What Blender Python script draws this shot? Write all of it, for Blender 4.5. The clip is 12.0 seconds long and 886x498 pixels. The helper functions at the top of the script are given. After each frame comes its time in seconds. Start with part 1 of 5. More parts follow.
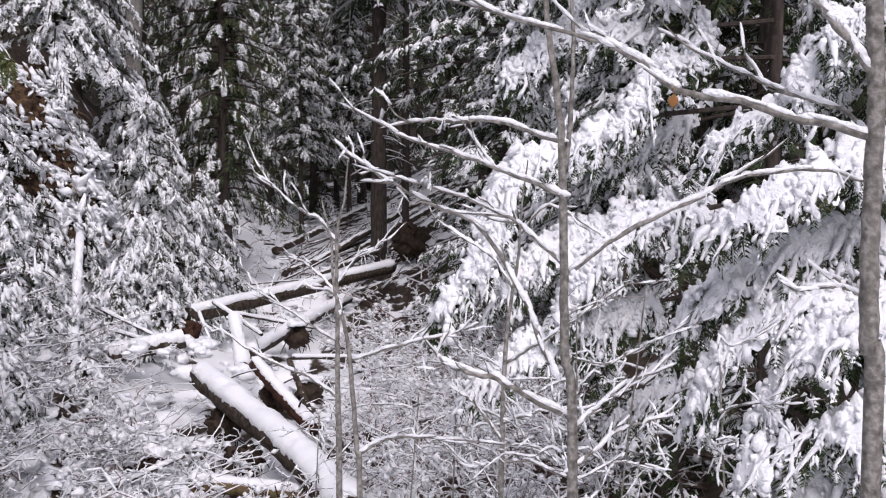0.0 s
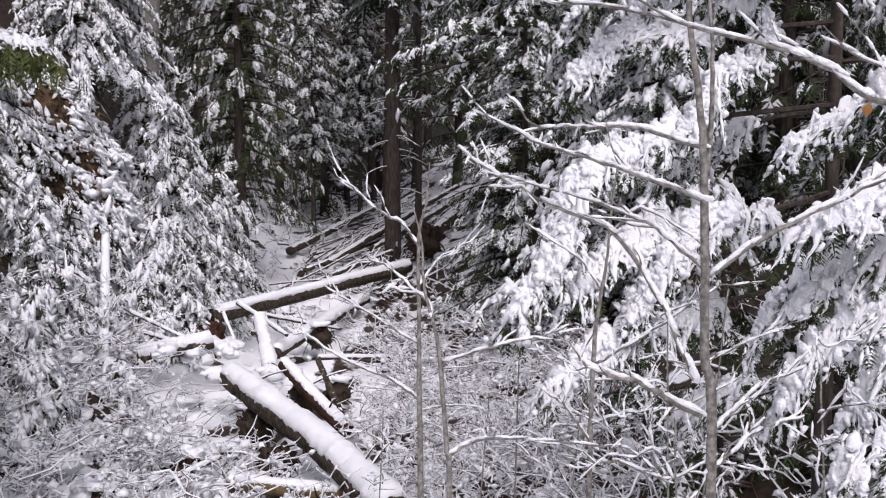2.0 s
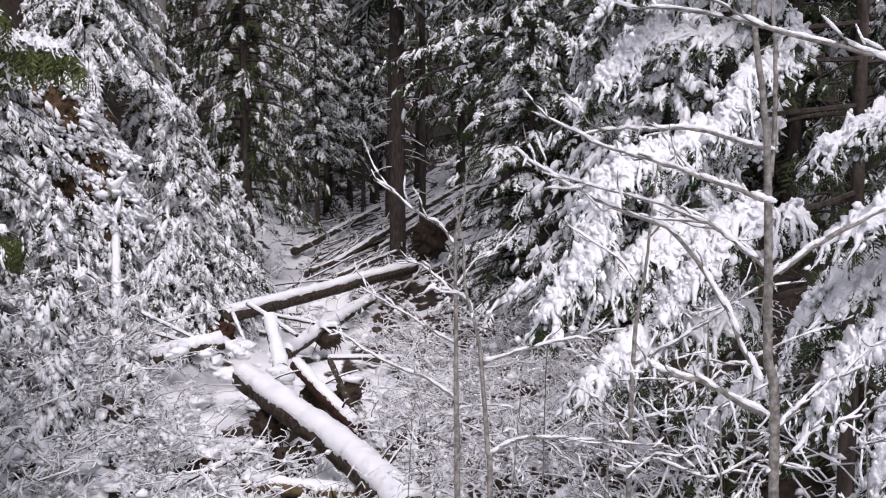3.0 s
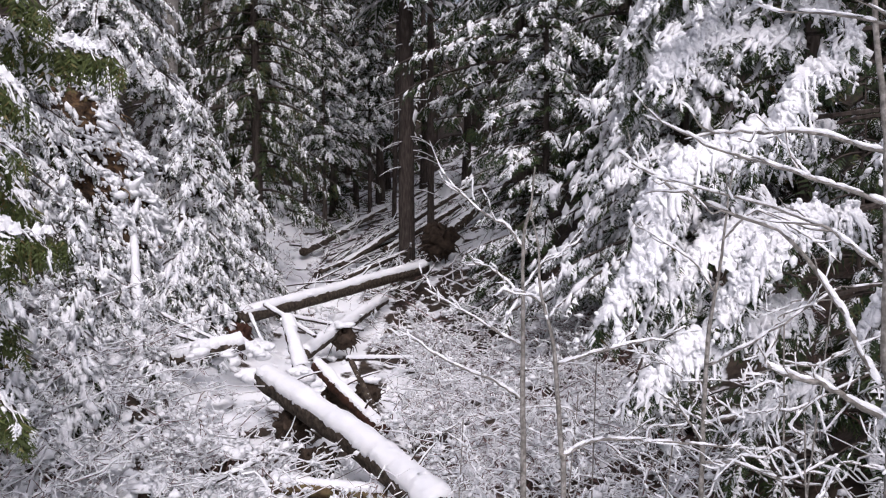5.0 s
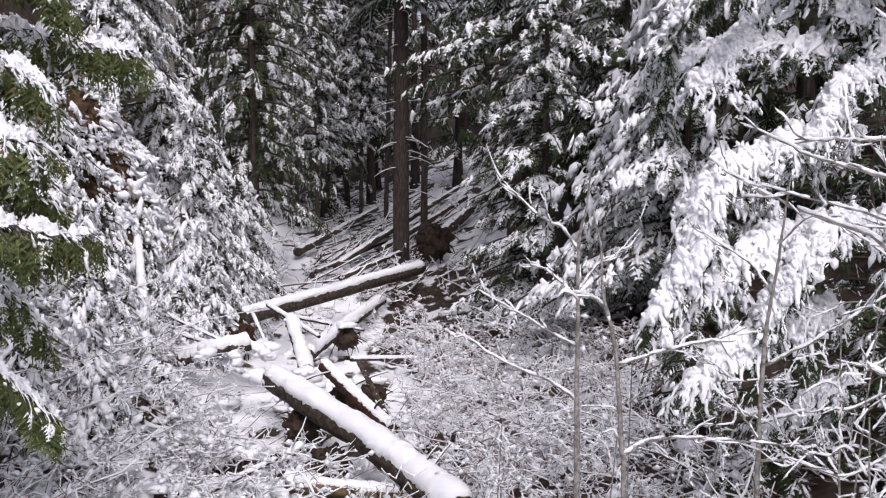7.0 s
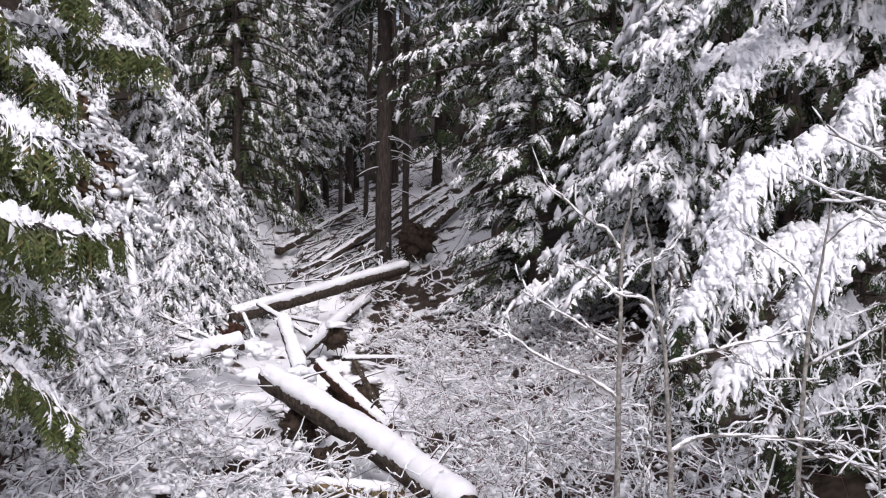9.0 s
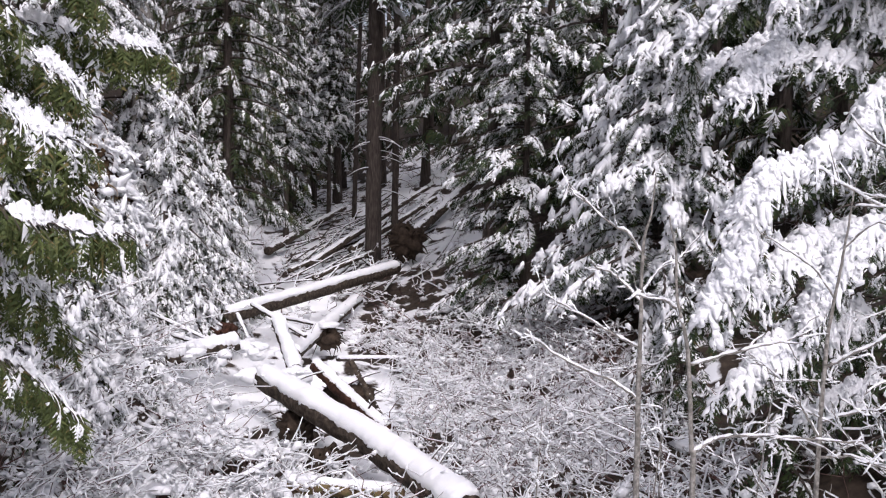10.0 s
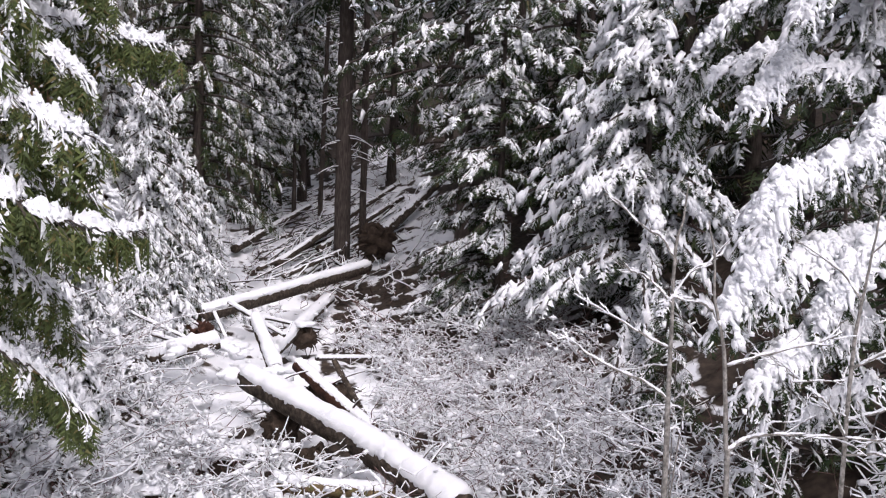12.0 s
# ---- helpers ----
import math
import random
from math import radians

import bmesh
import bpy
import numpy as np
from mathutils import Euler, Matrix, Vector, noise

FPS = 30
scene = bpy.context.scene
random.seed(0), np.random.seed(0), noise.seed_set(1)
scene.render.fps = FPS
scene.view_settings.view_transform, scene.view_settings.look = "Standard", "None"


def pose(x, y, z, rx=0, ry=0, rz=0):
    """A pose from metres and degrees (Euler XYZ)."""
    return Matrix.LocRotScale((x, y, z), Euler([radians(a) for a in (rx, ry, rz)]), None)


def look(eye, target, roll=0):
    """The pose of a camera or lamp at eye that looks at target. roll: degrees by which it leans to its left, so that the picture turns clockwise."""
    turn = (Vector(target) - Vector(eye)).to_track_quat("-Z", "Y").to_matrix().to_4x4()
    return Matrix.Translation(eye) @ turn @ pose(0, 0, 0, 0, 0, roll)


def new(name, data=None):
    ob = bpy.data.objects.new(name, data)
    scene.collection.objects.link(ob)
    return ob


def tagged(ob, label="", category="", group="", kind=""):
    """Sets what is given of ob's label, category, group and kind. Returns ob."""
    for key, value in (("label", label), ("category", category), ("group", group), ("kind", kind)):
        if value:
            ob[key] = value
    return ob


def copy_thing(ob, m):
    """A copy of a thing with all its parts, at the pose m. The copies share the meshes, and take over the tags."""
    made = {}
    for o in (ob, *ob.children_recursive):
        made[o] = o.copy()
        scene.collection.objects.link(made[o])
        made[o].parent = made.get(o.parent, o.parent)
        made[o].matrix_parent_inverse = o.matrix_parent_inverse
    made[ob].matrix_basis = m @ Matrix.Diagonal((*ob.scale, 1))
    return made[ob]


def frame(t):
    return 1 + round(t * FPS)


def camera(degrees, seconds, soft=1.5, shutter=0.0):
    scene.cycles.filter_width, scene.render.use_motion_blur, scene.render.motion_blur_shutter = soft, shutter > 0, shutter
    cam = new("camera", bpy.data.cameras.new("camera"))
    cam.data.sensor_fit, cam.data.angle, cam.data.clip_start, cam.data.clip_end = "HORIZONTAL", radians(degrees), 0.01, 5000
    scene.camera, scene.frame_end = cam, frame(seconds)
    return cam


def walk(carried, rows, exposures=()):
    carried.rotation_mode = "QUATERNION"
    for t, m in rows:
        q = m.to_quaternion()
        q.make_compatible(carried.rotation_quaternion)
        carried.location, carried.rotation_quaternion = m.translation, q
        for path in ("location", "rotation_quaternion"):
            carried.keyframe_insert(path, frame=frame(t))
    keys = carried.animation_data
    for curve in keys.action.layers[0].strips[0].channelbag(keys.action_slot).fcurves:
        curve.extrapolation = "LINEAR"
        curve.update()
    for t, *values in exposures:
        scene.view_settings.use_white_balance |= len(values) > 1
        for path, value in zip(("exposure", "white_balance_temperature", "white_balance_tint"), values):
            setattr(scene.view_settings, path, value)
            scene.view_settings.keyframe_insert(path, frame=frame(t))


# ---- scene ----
cam = camera(55.0, 12.0, soft=1.15)
PATH = [
    (0, (1.899, 0.173, -0.072), (1.876, 2.167, -0.227), 0.3),
    (0.5, (1.735, 0.18, -0.067), (1.71, 2.174, -0.223), 0.2),
    (1, (1.568, 0.18, -0.062), (1.543, 2.174, -0.219), 0.0),
    (1.5, (1.396, 0.153, -0.052), (1.371, 2.147, -0.209), 0.0),
    (2, (1.23, 0.12, -0.039), (1.205, 2.114, -0.197), -0.0),
    (2.5, (1.069, 0.108, -0.04), (1.045, 2.101, -0.196), -0.0),
    (3, (0.905, 0.077, -0.029), (0.884, 2.071, -0.187), -0.1),
    (5, (0.317, 0.063, -0.016), (0.302, 2.057, -0.173), -0.1),
    (5.5, (0.166, 0.042, -0.014), (0.157, 2.036, -0.171), -0.0),
    (6, (0.0, 0.0, 0.0), (0.0, 1.994, -0.157), -0.0),
    (6.5, (-0.174, -0.024, 0.004), (-0.16, 1.969, -0.153), 0.1),
    (7, (-0.324, -0.039, 0.011), (-0.296, 1.954, -0.146), 0.1),
    (9, (-0.996, -0.102, 0.02), (-0.895, 1.889, -0.137), 0.6),
    (9.5, (-1.162, -0.113, 0.018), (-1.043, 1.877, -0.138), 0.8),
    (10, (-1.346, -0.128, 0.032), (-1.205, 1.861, -0.124), 0.9),
    (10.5, (-1.542, -0.127, 0.039), (-1.376, 1.86, -0.117), 1.1),
    (11, (-1.731, -0.131, 0.031), (-1.54, 1.853, -0.125), 1.3),
    (11.5, (-1.902, -0.129, 0.034), (-1.684, 1.853, -0.121), 1.5),
    (12, (-2.095, -0.142, 0.042), (-1.847, 1.836, -0.113), 1.7),
]
walk(cam, [(t, look(eye, target, roll)) for t, eye, target, roll in PATH], [(0.0, -0.20, 6250, 21), (12.0, 0.05, 6300, 20)])

# ---- world, sun, exposure ----
world = bpy.data.worlds.new("overcast_sky")
scene.world = world
world.use_nodes = True
wn, wl = world.node_tree.nodes, world.node_tree.links
sky = wn.new("ShaderNodeTexSky")
sky.sky_type = "NISHITA"
sky.sun_disc = False
sky.sun_elevation = radians(52)
sky.sun_rotation = radians(165)
sky.air_density, sky.dust_density, sky.ozone_density = 1.0, 4.0, 1.0
pale = wn.new("ShaderNodeHueSaturation")
pale.inputs["Saturation"].default_value = 0.45
wl.new(sky.outputs[0], pale.inputs["Color"])
wl.new(pale.outputs[0], wn["Background"].inputs["Color"])
wn["Background"].inputs["Strength"].default_value = 0.128
sun = new("sun", bpy.data.lights.new("sun", "SUN"))
sun.data.energy, sun.data.angle, sun.data.color = 2.2, radians(36), (1.0, 0.96, 0.93)
sun.matrix_world = look((12, -46, 60), (0, 0, 0))

# ---- materials ----
def material(name, rough=0.8, bump=0.0, bump_scale=20.0):
    """A node material with a noise relief; returns it, its nodes, links and shader."""
    m = bpy.data.materials.new(name)
    m.use_nodes = True
    n, l = m.node_tree.nodes, m.node_tree.links
    s = n["Principled BSDF"]
    s.inputs["Roughness"].default_value = rough
    s.inputs["Specular IOR Level"].default_value = 0.2
    if bump:
        tc, tex, b = n.new("ShaderNodeTexCoord"), n.new("ShaderNodeTexNoise"), n.new("ShaderNodeBump")
        tex.inputs["Scale"].default_value, tex.inputs["Detail"].default_value = bump_scale, 6
        b.inputs["Strength"].default_value, b.inputs["Distance"].default_value = bump, 0.03
        l.new(tc.outputs["Object"], tex.inputs["Vector"])
        l.new(tex.outputs["Fac"], b.inputs["Height"])
        l.new(b.outputs[0], s.inputs["Normal"])
    return m, n, l, s


def ramp(n, l, source, stops):
    r = n.new("ShaderNodeValToRGB")
    while len(r.color_ramp.elements) < len(stops):
        r.color_ramp.elements.new(0.5)
    for e, (p, c) in zip(r.color_ramp.elements, stops):
        e.position, e.color = p, (*c, 1)
    l.new(source, r.inputs[0])
    return r.outputs[0]


def noise_fac(n, l, scale, detail=5.0, stretch=None):
    tc, tex = n.new("ShaderNodeTexCoord"), n.new("ShaderNodeTexNoise")
    tex.inputs["Scale"].default_value, tex.inputs["Detail"].default_value = scale, detail
    if stretch:
        mp = n.new("ShaderNodeMapping")
        mp.inputs["Scale"].default_value = stretch
        l.new(tc.outputs["Object"], mp.inputs[0])
        l.new(mp.outputs[0], tex.inputs["Vector"])
    else:
        l.new(tc.outputs["Object"], tex.inputs["Vector"])
    return tex.outputs["Fac"]


def mottled(name, stops, scale, rough=0.85, bump=0.5, bump_scale=25.0, stretch=None):
    m, n, l, s = material(name, rough, bump, bump_scale)
    l.new(ramp(n, l, noise_fac(n, l, scale, 6.0, stretch), stops), s.inputs["Base Color"])
    return m


def island(name, stops, rough=0.6):
    m, n, l, s = material(name, rough)
    geo = n.new("ShaderNodeNewGeometry")
    l.new(ramp(n, l, geo.outputs["Random Per Island"], stops), s.inputs["Base Color"])
    return m


SNOW = mottled("snow", [(0.3, (0.84, 0.86, 0.89)), (0.7, (0.91, 0.92, 0.93))], 3.0, 0.65, 0.6, 55.0)
NEEDLES = island("fir_needles", [(0.0, (0.017, 0.031, 0.014)), (0.5, (0.031, 0.052, 0.021)), (0.9, (0.052, 0.074, 0.027)), (1.0, (0.09, 0.066, 0.028))])
CEDAR = island("cedar_needles", [(0.0, (0.024, 0.037, 0.017)), (0.5, (0.042, 0.062, 0.025)), (0.85, (0.066, 0.086, 0.034)), (1.0, (0.12, 0.078, 0.036))])
FRESH = island("bright_fir_needles", [(0.0, (0.045, 0.062, 0.022)), (0.5, (0.075, 0.100, 0.032)), (0.85, (0.11, 0.135, 0.045)), (1.0, (0.15, 0.11, 0.045))])
BARK = mottled("conifer_bark", [(0.3, (0.030, 0.024, 0.021)), (0.55, (0.068, 0.055, 0.047)), (0.8, (0.125, 0.105, 0.09))], 5.0, 0.9, 0.9, 14.0, (3, 3, 0.5))
ALDER = mottled("alder_bark", [(0.25, (0.085, 0.08, 0.07)), (0.48, (0.20, 0.19, 0.17)), (0.62, (0.33, 0.315, 0.29)), (0.8, (0.13, 0.12, 0.105))], 30.0, 0.75, 0.4, 60.0)
TWIG = island("red_brown_twigs", [(0.0, (0.045, 0.024, 0.022)), (0.5, (0.12, 0.066, 0.060)), (1.0, (0.22, 0.14, 0.125))], 0.8)
LOGBARK = mottled("log_bark", [(0.3, (0.022, 0.017, 0.013)), (0.5, (0.058, 0.045, 0.034)), (0.7, (0.12, 0.095, 0.072)), (0.8, (0.075, 0.075, 0.035))], 9.0, 0.95, 1.0, 26.0)
MOSSLOG = mottled("mossy_wood", [(0.3, (0.06, 0.042, 0.026)), (0.5, (0.17, 0.125, 0.065)), (0.72, (0.12, 0.13, 0.045))], 7.0, 0.9, 0.8, 25.0)
CUTWOOD = mottled("cut_wood", [(0.3, (0.16, 0.10, 0.05)), (0.7, (0.32, 0.22, 0.12))], 14.0, 0.8, 0.4, 40.0)
ROT = mottled("rotten_red_wood", [(0.3, (0.025, 0.013, 0.010)), (0.6, (0.065, 0.030, 0.020)), (0.8, (0.12, 0.06, 0.038))], 8.0, 0.95, 1.0, 20.0)
# Dark earth; also carries shade on the far root plate and a root hollow.
SOIL_SHADE = mottled("dark_soil_shade", [(0.3, (0.022, 0.016, 0.012)), (0.7, (0.07, 0.05, 0.036))], 5.0, 0.95, 1.0, 20.0)
EARTH = mottled("ochre_earth", [(0.3, (0.018, 0.012, 0.009)), (0.48, (0.05, 0.032, 0.02)), (0.62, (0.12, 0.073, 0.04)), (0.78, (0.10, 0.078, 0.03))], 7.0, 0.95, 1.0, 16.0)
LEAF = island("withered_leaf", [(0.0, (0.26, 0.12, 0.04)), (1.0, (0.32, 0.16, 0.055))])


def ground_material():
    """Snow with bare litter where the cover breaks; the woods above the ravine have more of it."""
    m, n, l, s = material("snowy_ground", 0.7, 0.6, 9.0)
    snow = ramp(n, l, noise_fac(n, l, 1.2), [(0.3, (0.83, 0.85, 0.88)), (0.7, (0.90, 0.91, 0.92))])
    litter = ramp(n, l, noise_fac(n, l, 5.0), [(0.3, (0.022, 0.017, 0.013)), (0.7, (0.075, 0.056, 0.042))])
    att = n.new("ShaderNodeAttribute")
    att.attribute_name = "litter"
    add = n.new("ShaderNodeMath")
    add.operation = "ADD"
    l.new(att.outputs["Fac"], add.inputs[0])
    l.new(noise_fac(n, l, 0.9, 9.0), add.inputs[1])
    cut = ramp(n, l, add.outputs[0], [(0.60, (0, 0, 0)), (0.66, (1, 1, 1))])
    mix = n.new("ShaderNodeMix")
    mix.data_type = "RGBA"
    l.new(cut, mix.inputs["Factor"])
    l.new(snow, mix.inputs[6])
    l.new(litter, mix.inputs[7])
    l.new(mix.outputs[2], s.inputs["Base Color"])
    return m


GROUND = ground_material()

# ---- mesh tools ----
rng = np.random.default_rng(7)


class Geo:
    """Gathers triangles with a material slot each."""

    def __init__(self):
        self.v, self.f, self.m, self.count = [], [], [], 0

    def add(self, v, f, slot=0):
        if len(v):
            self.v.append(np.asarray(v, np.float32))
            self.f.append(np.asarray(f, np.int32) + self.count)
            self.m.append(np.full(len(f), slot, np.int32))
            self.count += len(v)

    def mesh(self, name, materials, smooth=True):
        me = bpy.data.meshes.new(name)
        v, f, m = (np.concatenate(a) for a in (self.v, self.f, self.m))
        me.vertices.add(len(v))
        me.vertices.foreach_set("co", v.ravel())
        me.loops.add(3 * len(f))
        me.loops.foreach_set("vertex_index", f.ravel())
        me.polygons.add(len(f))
        me.polygons.foreach_set("loop_start", np.arange(0, 3 * len(f), 3, dtype=np.int32))
        me.polygons.foreach_set("loop_total", np.full(len(f), 3, np.int32))
        for mat in materials:
            me.materials.append(mat)
        me.polygons.foreach_set("material_index", m)
        me.polygons.foreach_set("use_smooth", np.full(len(f), smooth))
        me.update(calc_edges=True)
        me.validate()
        return me


def part(name, geo, materials, parent=None, label="", smooth=True):
    """Links gathered triangles as one mesh object, under a thing or part if one is given."""
    if not geo.count:
        return None
    ob = new(name, geo.mesh(name, materials, smooth))
    if parent is not None:
        ob.parent = parent
        if parent.parent is None:
            ob.matrix_parent_inverse = Matrix.Translation(-parent.location)
    if label:
        ob["label"] = label
    if name in ("snow", "crown", "roots"):
        ob["kind"] = "stuff"
    return ob


def thing(name, place, label, category, group=""):
    """An Empty at the base of a thing."""
    ob = new(name)
    ob.empty_display_size = 0.1
    ob.location = place
    ob.matrix_world = Matrix.Translation(place)
    return tagged(ob, label, category, group)


def smooth_line(pts, steps):
    """A Catmull-Rom curve through points."""
    p = np.asarray(pts, float)
    if len(p) == 2:
        s = np.linspace(0, 1, steps)[:, None]
        return p[0] * (1 - s) + p[1] * s
    q = np.vstack([2 * p[0] - p[1], p, 2 * p[-1] - p[-2]])
    out = []
    for u in np.linspace(0, len(p) - 1 - 1e-6, steps):
        i, t = int(u), u - int(u)
        a, b, c, d = q[i : i + 4]
        out.append(0.5 * (2 * b + (c - a) * t + (2 * a - 5 * b + 4 * c - d) * t * t + (3 * b - a - 3 * c + d) * t**3))
    return np.array(out)


def tube(pts, radii, sides=6, squash=1.0, ends=True, rough=0.0):
    """Vertices and triangles of a tube along points, with a radius for each."""
    p, r = np.asarray(pts, float), np.asarray(radii, float)
    d = np.gradient(p, axis=0)
    d /= np.linalg.norm(d, axis=1, keepdims=True) + 1e-9
    ref = np.where(np.abs(d[:, 2:3]) < 0.92, [[0.0, 0, 1]], [[1.0, 0, 0]])
    side = np.cross(d, ref)
    side /= np.linalg.norm(side, axis=1, keepdims=True) + 1e-9
    up = np.cross(side, d)
    a = np.arange(sides) * 2 * np.pi / sides
    rr = r[:, None] * (1 + rough * rng.normal(size=(len(p), sides))) if rough else np.repeat(r[:, None], sides, 1)
    v = p[:, None] + rr[..., None] * (np.cos(a)[None, :, None] * side[:, None] + squash * np.sin(a)[None, :, None] * up[:, None])
    v = v.reshape(-1, 3)
    i, j = np.meshgrid(np.arange(len(p) - 1), np.arange(sides), indexing="ij")
    k = (j + 1) % sides
    q0, q1, q2, q3 = (x.ravel() for x in (i * sides + j, i * sides + k, (i + 1) * sides + k, (i + 1) * sides + j))
    f = np.concatenate([np.stack([q0, q1, q2], 1), np.stack([q0, q2, q3], 1)])
    if ends:
        n = len(v)
        v = np.vstack([v, p[0], p[-1]])
        j = np.arange(sides)
        k, last = (j + 1) % sides, (len(p) - 1) * sides
        f = np.concatenate([f, np.stack([k, j, np.full(sides, n)], 1), np.stack([last + j, last + k, np.full(sides, n + 1)], 1)])
    return v, f


PHI = (1 + 5**0.5) / 2
ICO_V = np.array([(-1, PHI, 0), (1, PHI, 0), (-1, -PHI, 0), (1, -PHI, 0), (0, -1, PHI), (0, 1, PHI), (0, -1, -PHI), (0, 1, -PHI), (PHI, 0, -1), (PHI, 0, 1), (-PHI, 0, -1), (-PHI, 0, 1)]) / (1 + PHI**2) ** 0.5


def hull_faces():
    """The twenty faces of the icosahedron, turned outwards."""
    out = []
    near = np.linalg.norm(ICO_V[:, None] - ICO_V[None], axis=2)
    edge = near[near > 0.01].min() + 0.01
    for a in range(12):
        for b in range(a + 1, 12):
            for c in range(b + 1, 12):
                if max(near[a, b], near[b, c], near[a, c]) < edge:
                    n = np.cross(ICO_V[b] - ICO_V[a], ICO_V[c] - ICO_V[a])
                    out.append((a, b, c) if n @ ICO_V[a] > 0 else (a, c, b))
    return np.array(out)


ICO_F = hull_faces()


def finer(v, f):
    """Each triangle in four, on the unit ball."""
    v, mid, out = [tuple(x) for x in v], {}, []
    def half(a, b):
        key = (min(a, b), max(a, b))
        if key not in mid:
            m = (np.array(v[a]) + v[b]) / 2
            mid[key] = len(v)
            v.append(tuple(m / np.linalg.norm(m)))
        return mid[key]
    for a, b, c in f:
        x, y, z = half(a, b), half(b, c), half(c, a)
        out += [(a, x, z), (x, b, y), (z, y, c), (x, y, z)]
    return np.array(v), np.array(out)


BALL_V, BALL_F = finer(ICO_V, ICO_F)
CLOD_V, CLOD_F = finer(*finer(BALL_V, BALL_F))
OCTA_V = np.array([(1, 0, 0), (-1, 0, 0), (0, 1, 0), (0, -1, 0), (0, 0, 1), (0, 0, -1)], float)
OCTA_F = np.array([(0, 2, 4), (2, 1, 4), (1, 3, 4), (3, 0, 4), (2, 0, 5), (1, 2, 5), (3, 1, 5), (0, 3, 5)])
SOLIDS = [(OCTA_V, OCTA_F), (ICO_V, ICO_F), (BALL_V, BALL_F)]


def lumps(centres, axes, sizes, fine=0, jitter=0.16):
    """Uneven snow lumps: centres (n,3), axes (n,3,3) as columns along, across, up, and half sizes (n,3)."""
    bv, bf = SOLIDS[fine]
    c, s = np.asarray(centres, float), np.asarray(sizes, float)
    n = len(c)
    if not n:
        return np.zeros((0, 3)), np.zeros((0, 3), int)
    shape = bv[None] * (1 + jitter * rng.normal(size=(n, len(bv), 1)))
    v = c[:, None] + np.einsum("nij,nkj->nki", np.asarray(axes), shape * s[:, None])
    f = bf[None] + (np.arange(n) * len(bv))[:, None, None]
    return v.reshape(-1, 3), f.reshape(-1, 3)


def frames_of(d, roll=None):
    """Right-handed axes (columns along d, across, up) for directions d (n,3)."""
    d = d / (np.linalg.norm(d, axis=1, keepdims=True) + 1e-9)
    ref = np.tile([0.0, 0, 1.0], (len(d), 1))
    y = np.cross(ref, d)
    bad = np.linalg.norm(y, axis=1) < 0.15
    if bad.any():
        ang = rng.uniform(0, 6.28, bad.sum())
        y[bad] = np.cross(np.stack([np.cos(ang), np.sin(ang), 0 * ang], 1), d[bad])
    y /= np.linalg.norm(y, axis=1, keepdims=True) + 1e-9
    z = np.cross(d, y)
    if roll is not None:
        c, s = np.cos(roll)[:, None], np.sin(roll)[:, None]
        y, z = c * y + s * z, c * z - s * y
    return np.stack([d, y, z], 2)


def frond_template(pairs, width, droop, seed):
    """A spray one unit long: a rib with slim leaflets on both sides."""
    r = np.random.default_rng(seed)
    v, f = [], []
    def leaflet(a, b, w):
        a, b = np.array(a), np.array(b)
        d = b - a
        side = np.array([-d[1], d[0], 0]) / (np.linalg.norm(d[:2]) + 1e-9) * w
        m = a + d * 0.2
        n = len(v)
        v.extend([m + side, b, m - side])
        f.append((n, n + 1, n + 2))
    for i in range(pairs):
        s = (i + 0.5) / pairs
        reach = width * (1.15 - 0.8 * s) * r.uniform(0.75, 1.2)
        for sign in (-1, 1):
            x = s + r.uniform(-0.04, 0.04)
            leaflet((x, 0, -droop * x * x), (min(x + reach * 0.8, 1.08), sign * reach, -droop * x * x - reach * r.uniform(0.25, 0.7)), 0.045)
    leaflet((0, 0, 0), (1.05, 0, -droop * 1.1), 0.05)
    return np.array(v), np.array(f)


def feather_template(pairs, width, droop, seed, ridge):
    """Snow that follows the leaflets of a spray: small ridged wedges, or plain ones for trees far off."""
    r = np.random.default_rng(seed)
    v, f = [], []
    for i in range(2 * pairs + 1):
        s = (i // 2 + 0.4) / pairs
        sign = (-1, 1)[i % 2]
        reach = width * (1.1 - 0.75 * s) * r.uniform(0.55, 1.1)
        a = np.array([s, 0, -droop * s * s + 0.03])
        b = a + [reach * r.uniform(0.4, 0.9), sign * reach, -reach * r.uniform(0.2, 0.6)]
        if i == 2 * pairs:
            a, b = np.array([0.45, 0, -droop * 0.2 + 0.03]), np.array([1.0, 0, -droop + 0.02])
        d = b - a
        side = np.array([-d[1], d[0], 0]) / (np.linalg.norm(d[:2]) + 1e-9) * r.uniform(0.05, 0.10)
        m, n = a + d * 0.3, len(v)
        if ridge:
            v.extend([m + side, b, m - side, m + [0, 0, 0.055]])
            f.extend([(n, n + 3, n + 1), (n + 3, n + 2, n + 1)])
        else:
            v.extend([m + side, b, m - side])
            f.append((n, n + 2, n + 1))
    return np.array(v), np.array(f)


FEATHERS = [[feather_template(5, 0.40, 0.28, 40 + k, ridge) for k in range(5)] for ridge in (False, True)]
FRONDS = [frond_template(6, 0.42, 0.28, k) for k in range(5)]
SPRAYS = [frond_template(5, 0.34, 0.5, 20 + k) for k in range(5)]


def place_templates(geo, templates, origin, axes, size, slot=0):
    pick = rng.integers(0, len(templates), len(origin))
    for k, (tv, tf) in enumerate(templates):
        sel = pick == k
        n = int(sel.sum())
        if n:
            v = origin[sel][:, None] + np.einsum("nij,kj->nki", axes[sel], tv) * size[sel][:, None, None]
            geo.add(v.reshape(-1, 3), (tf[None] + (np.arange(n) * len(tv))[:, None, None]).reshape(-1, 3), slot)


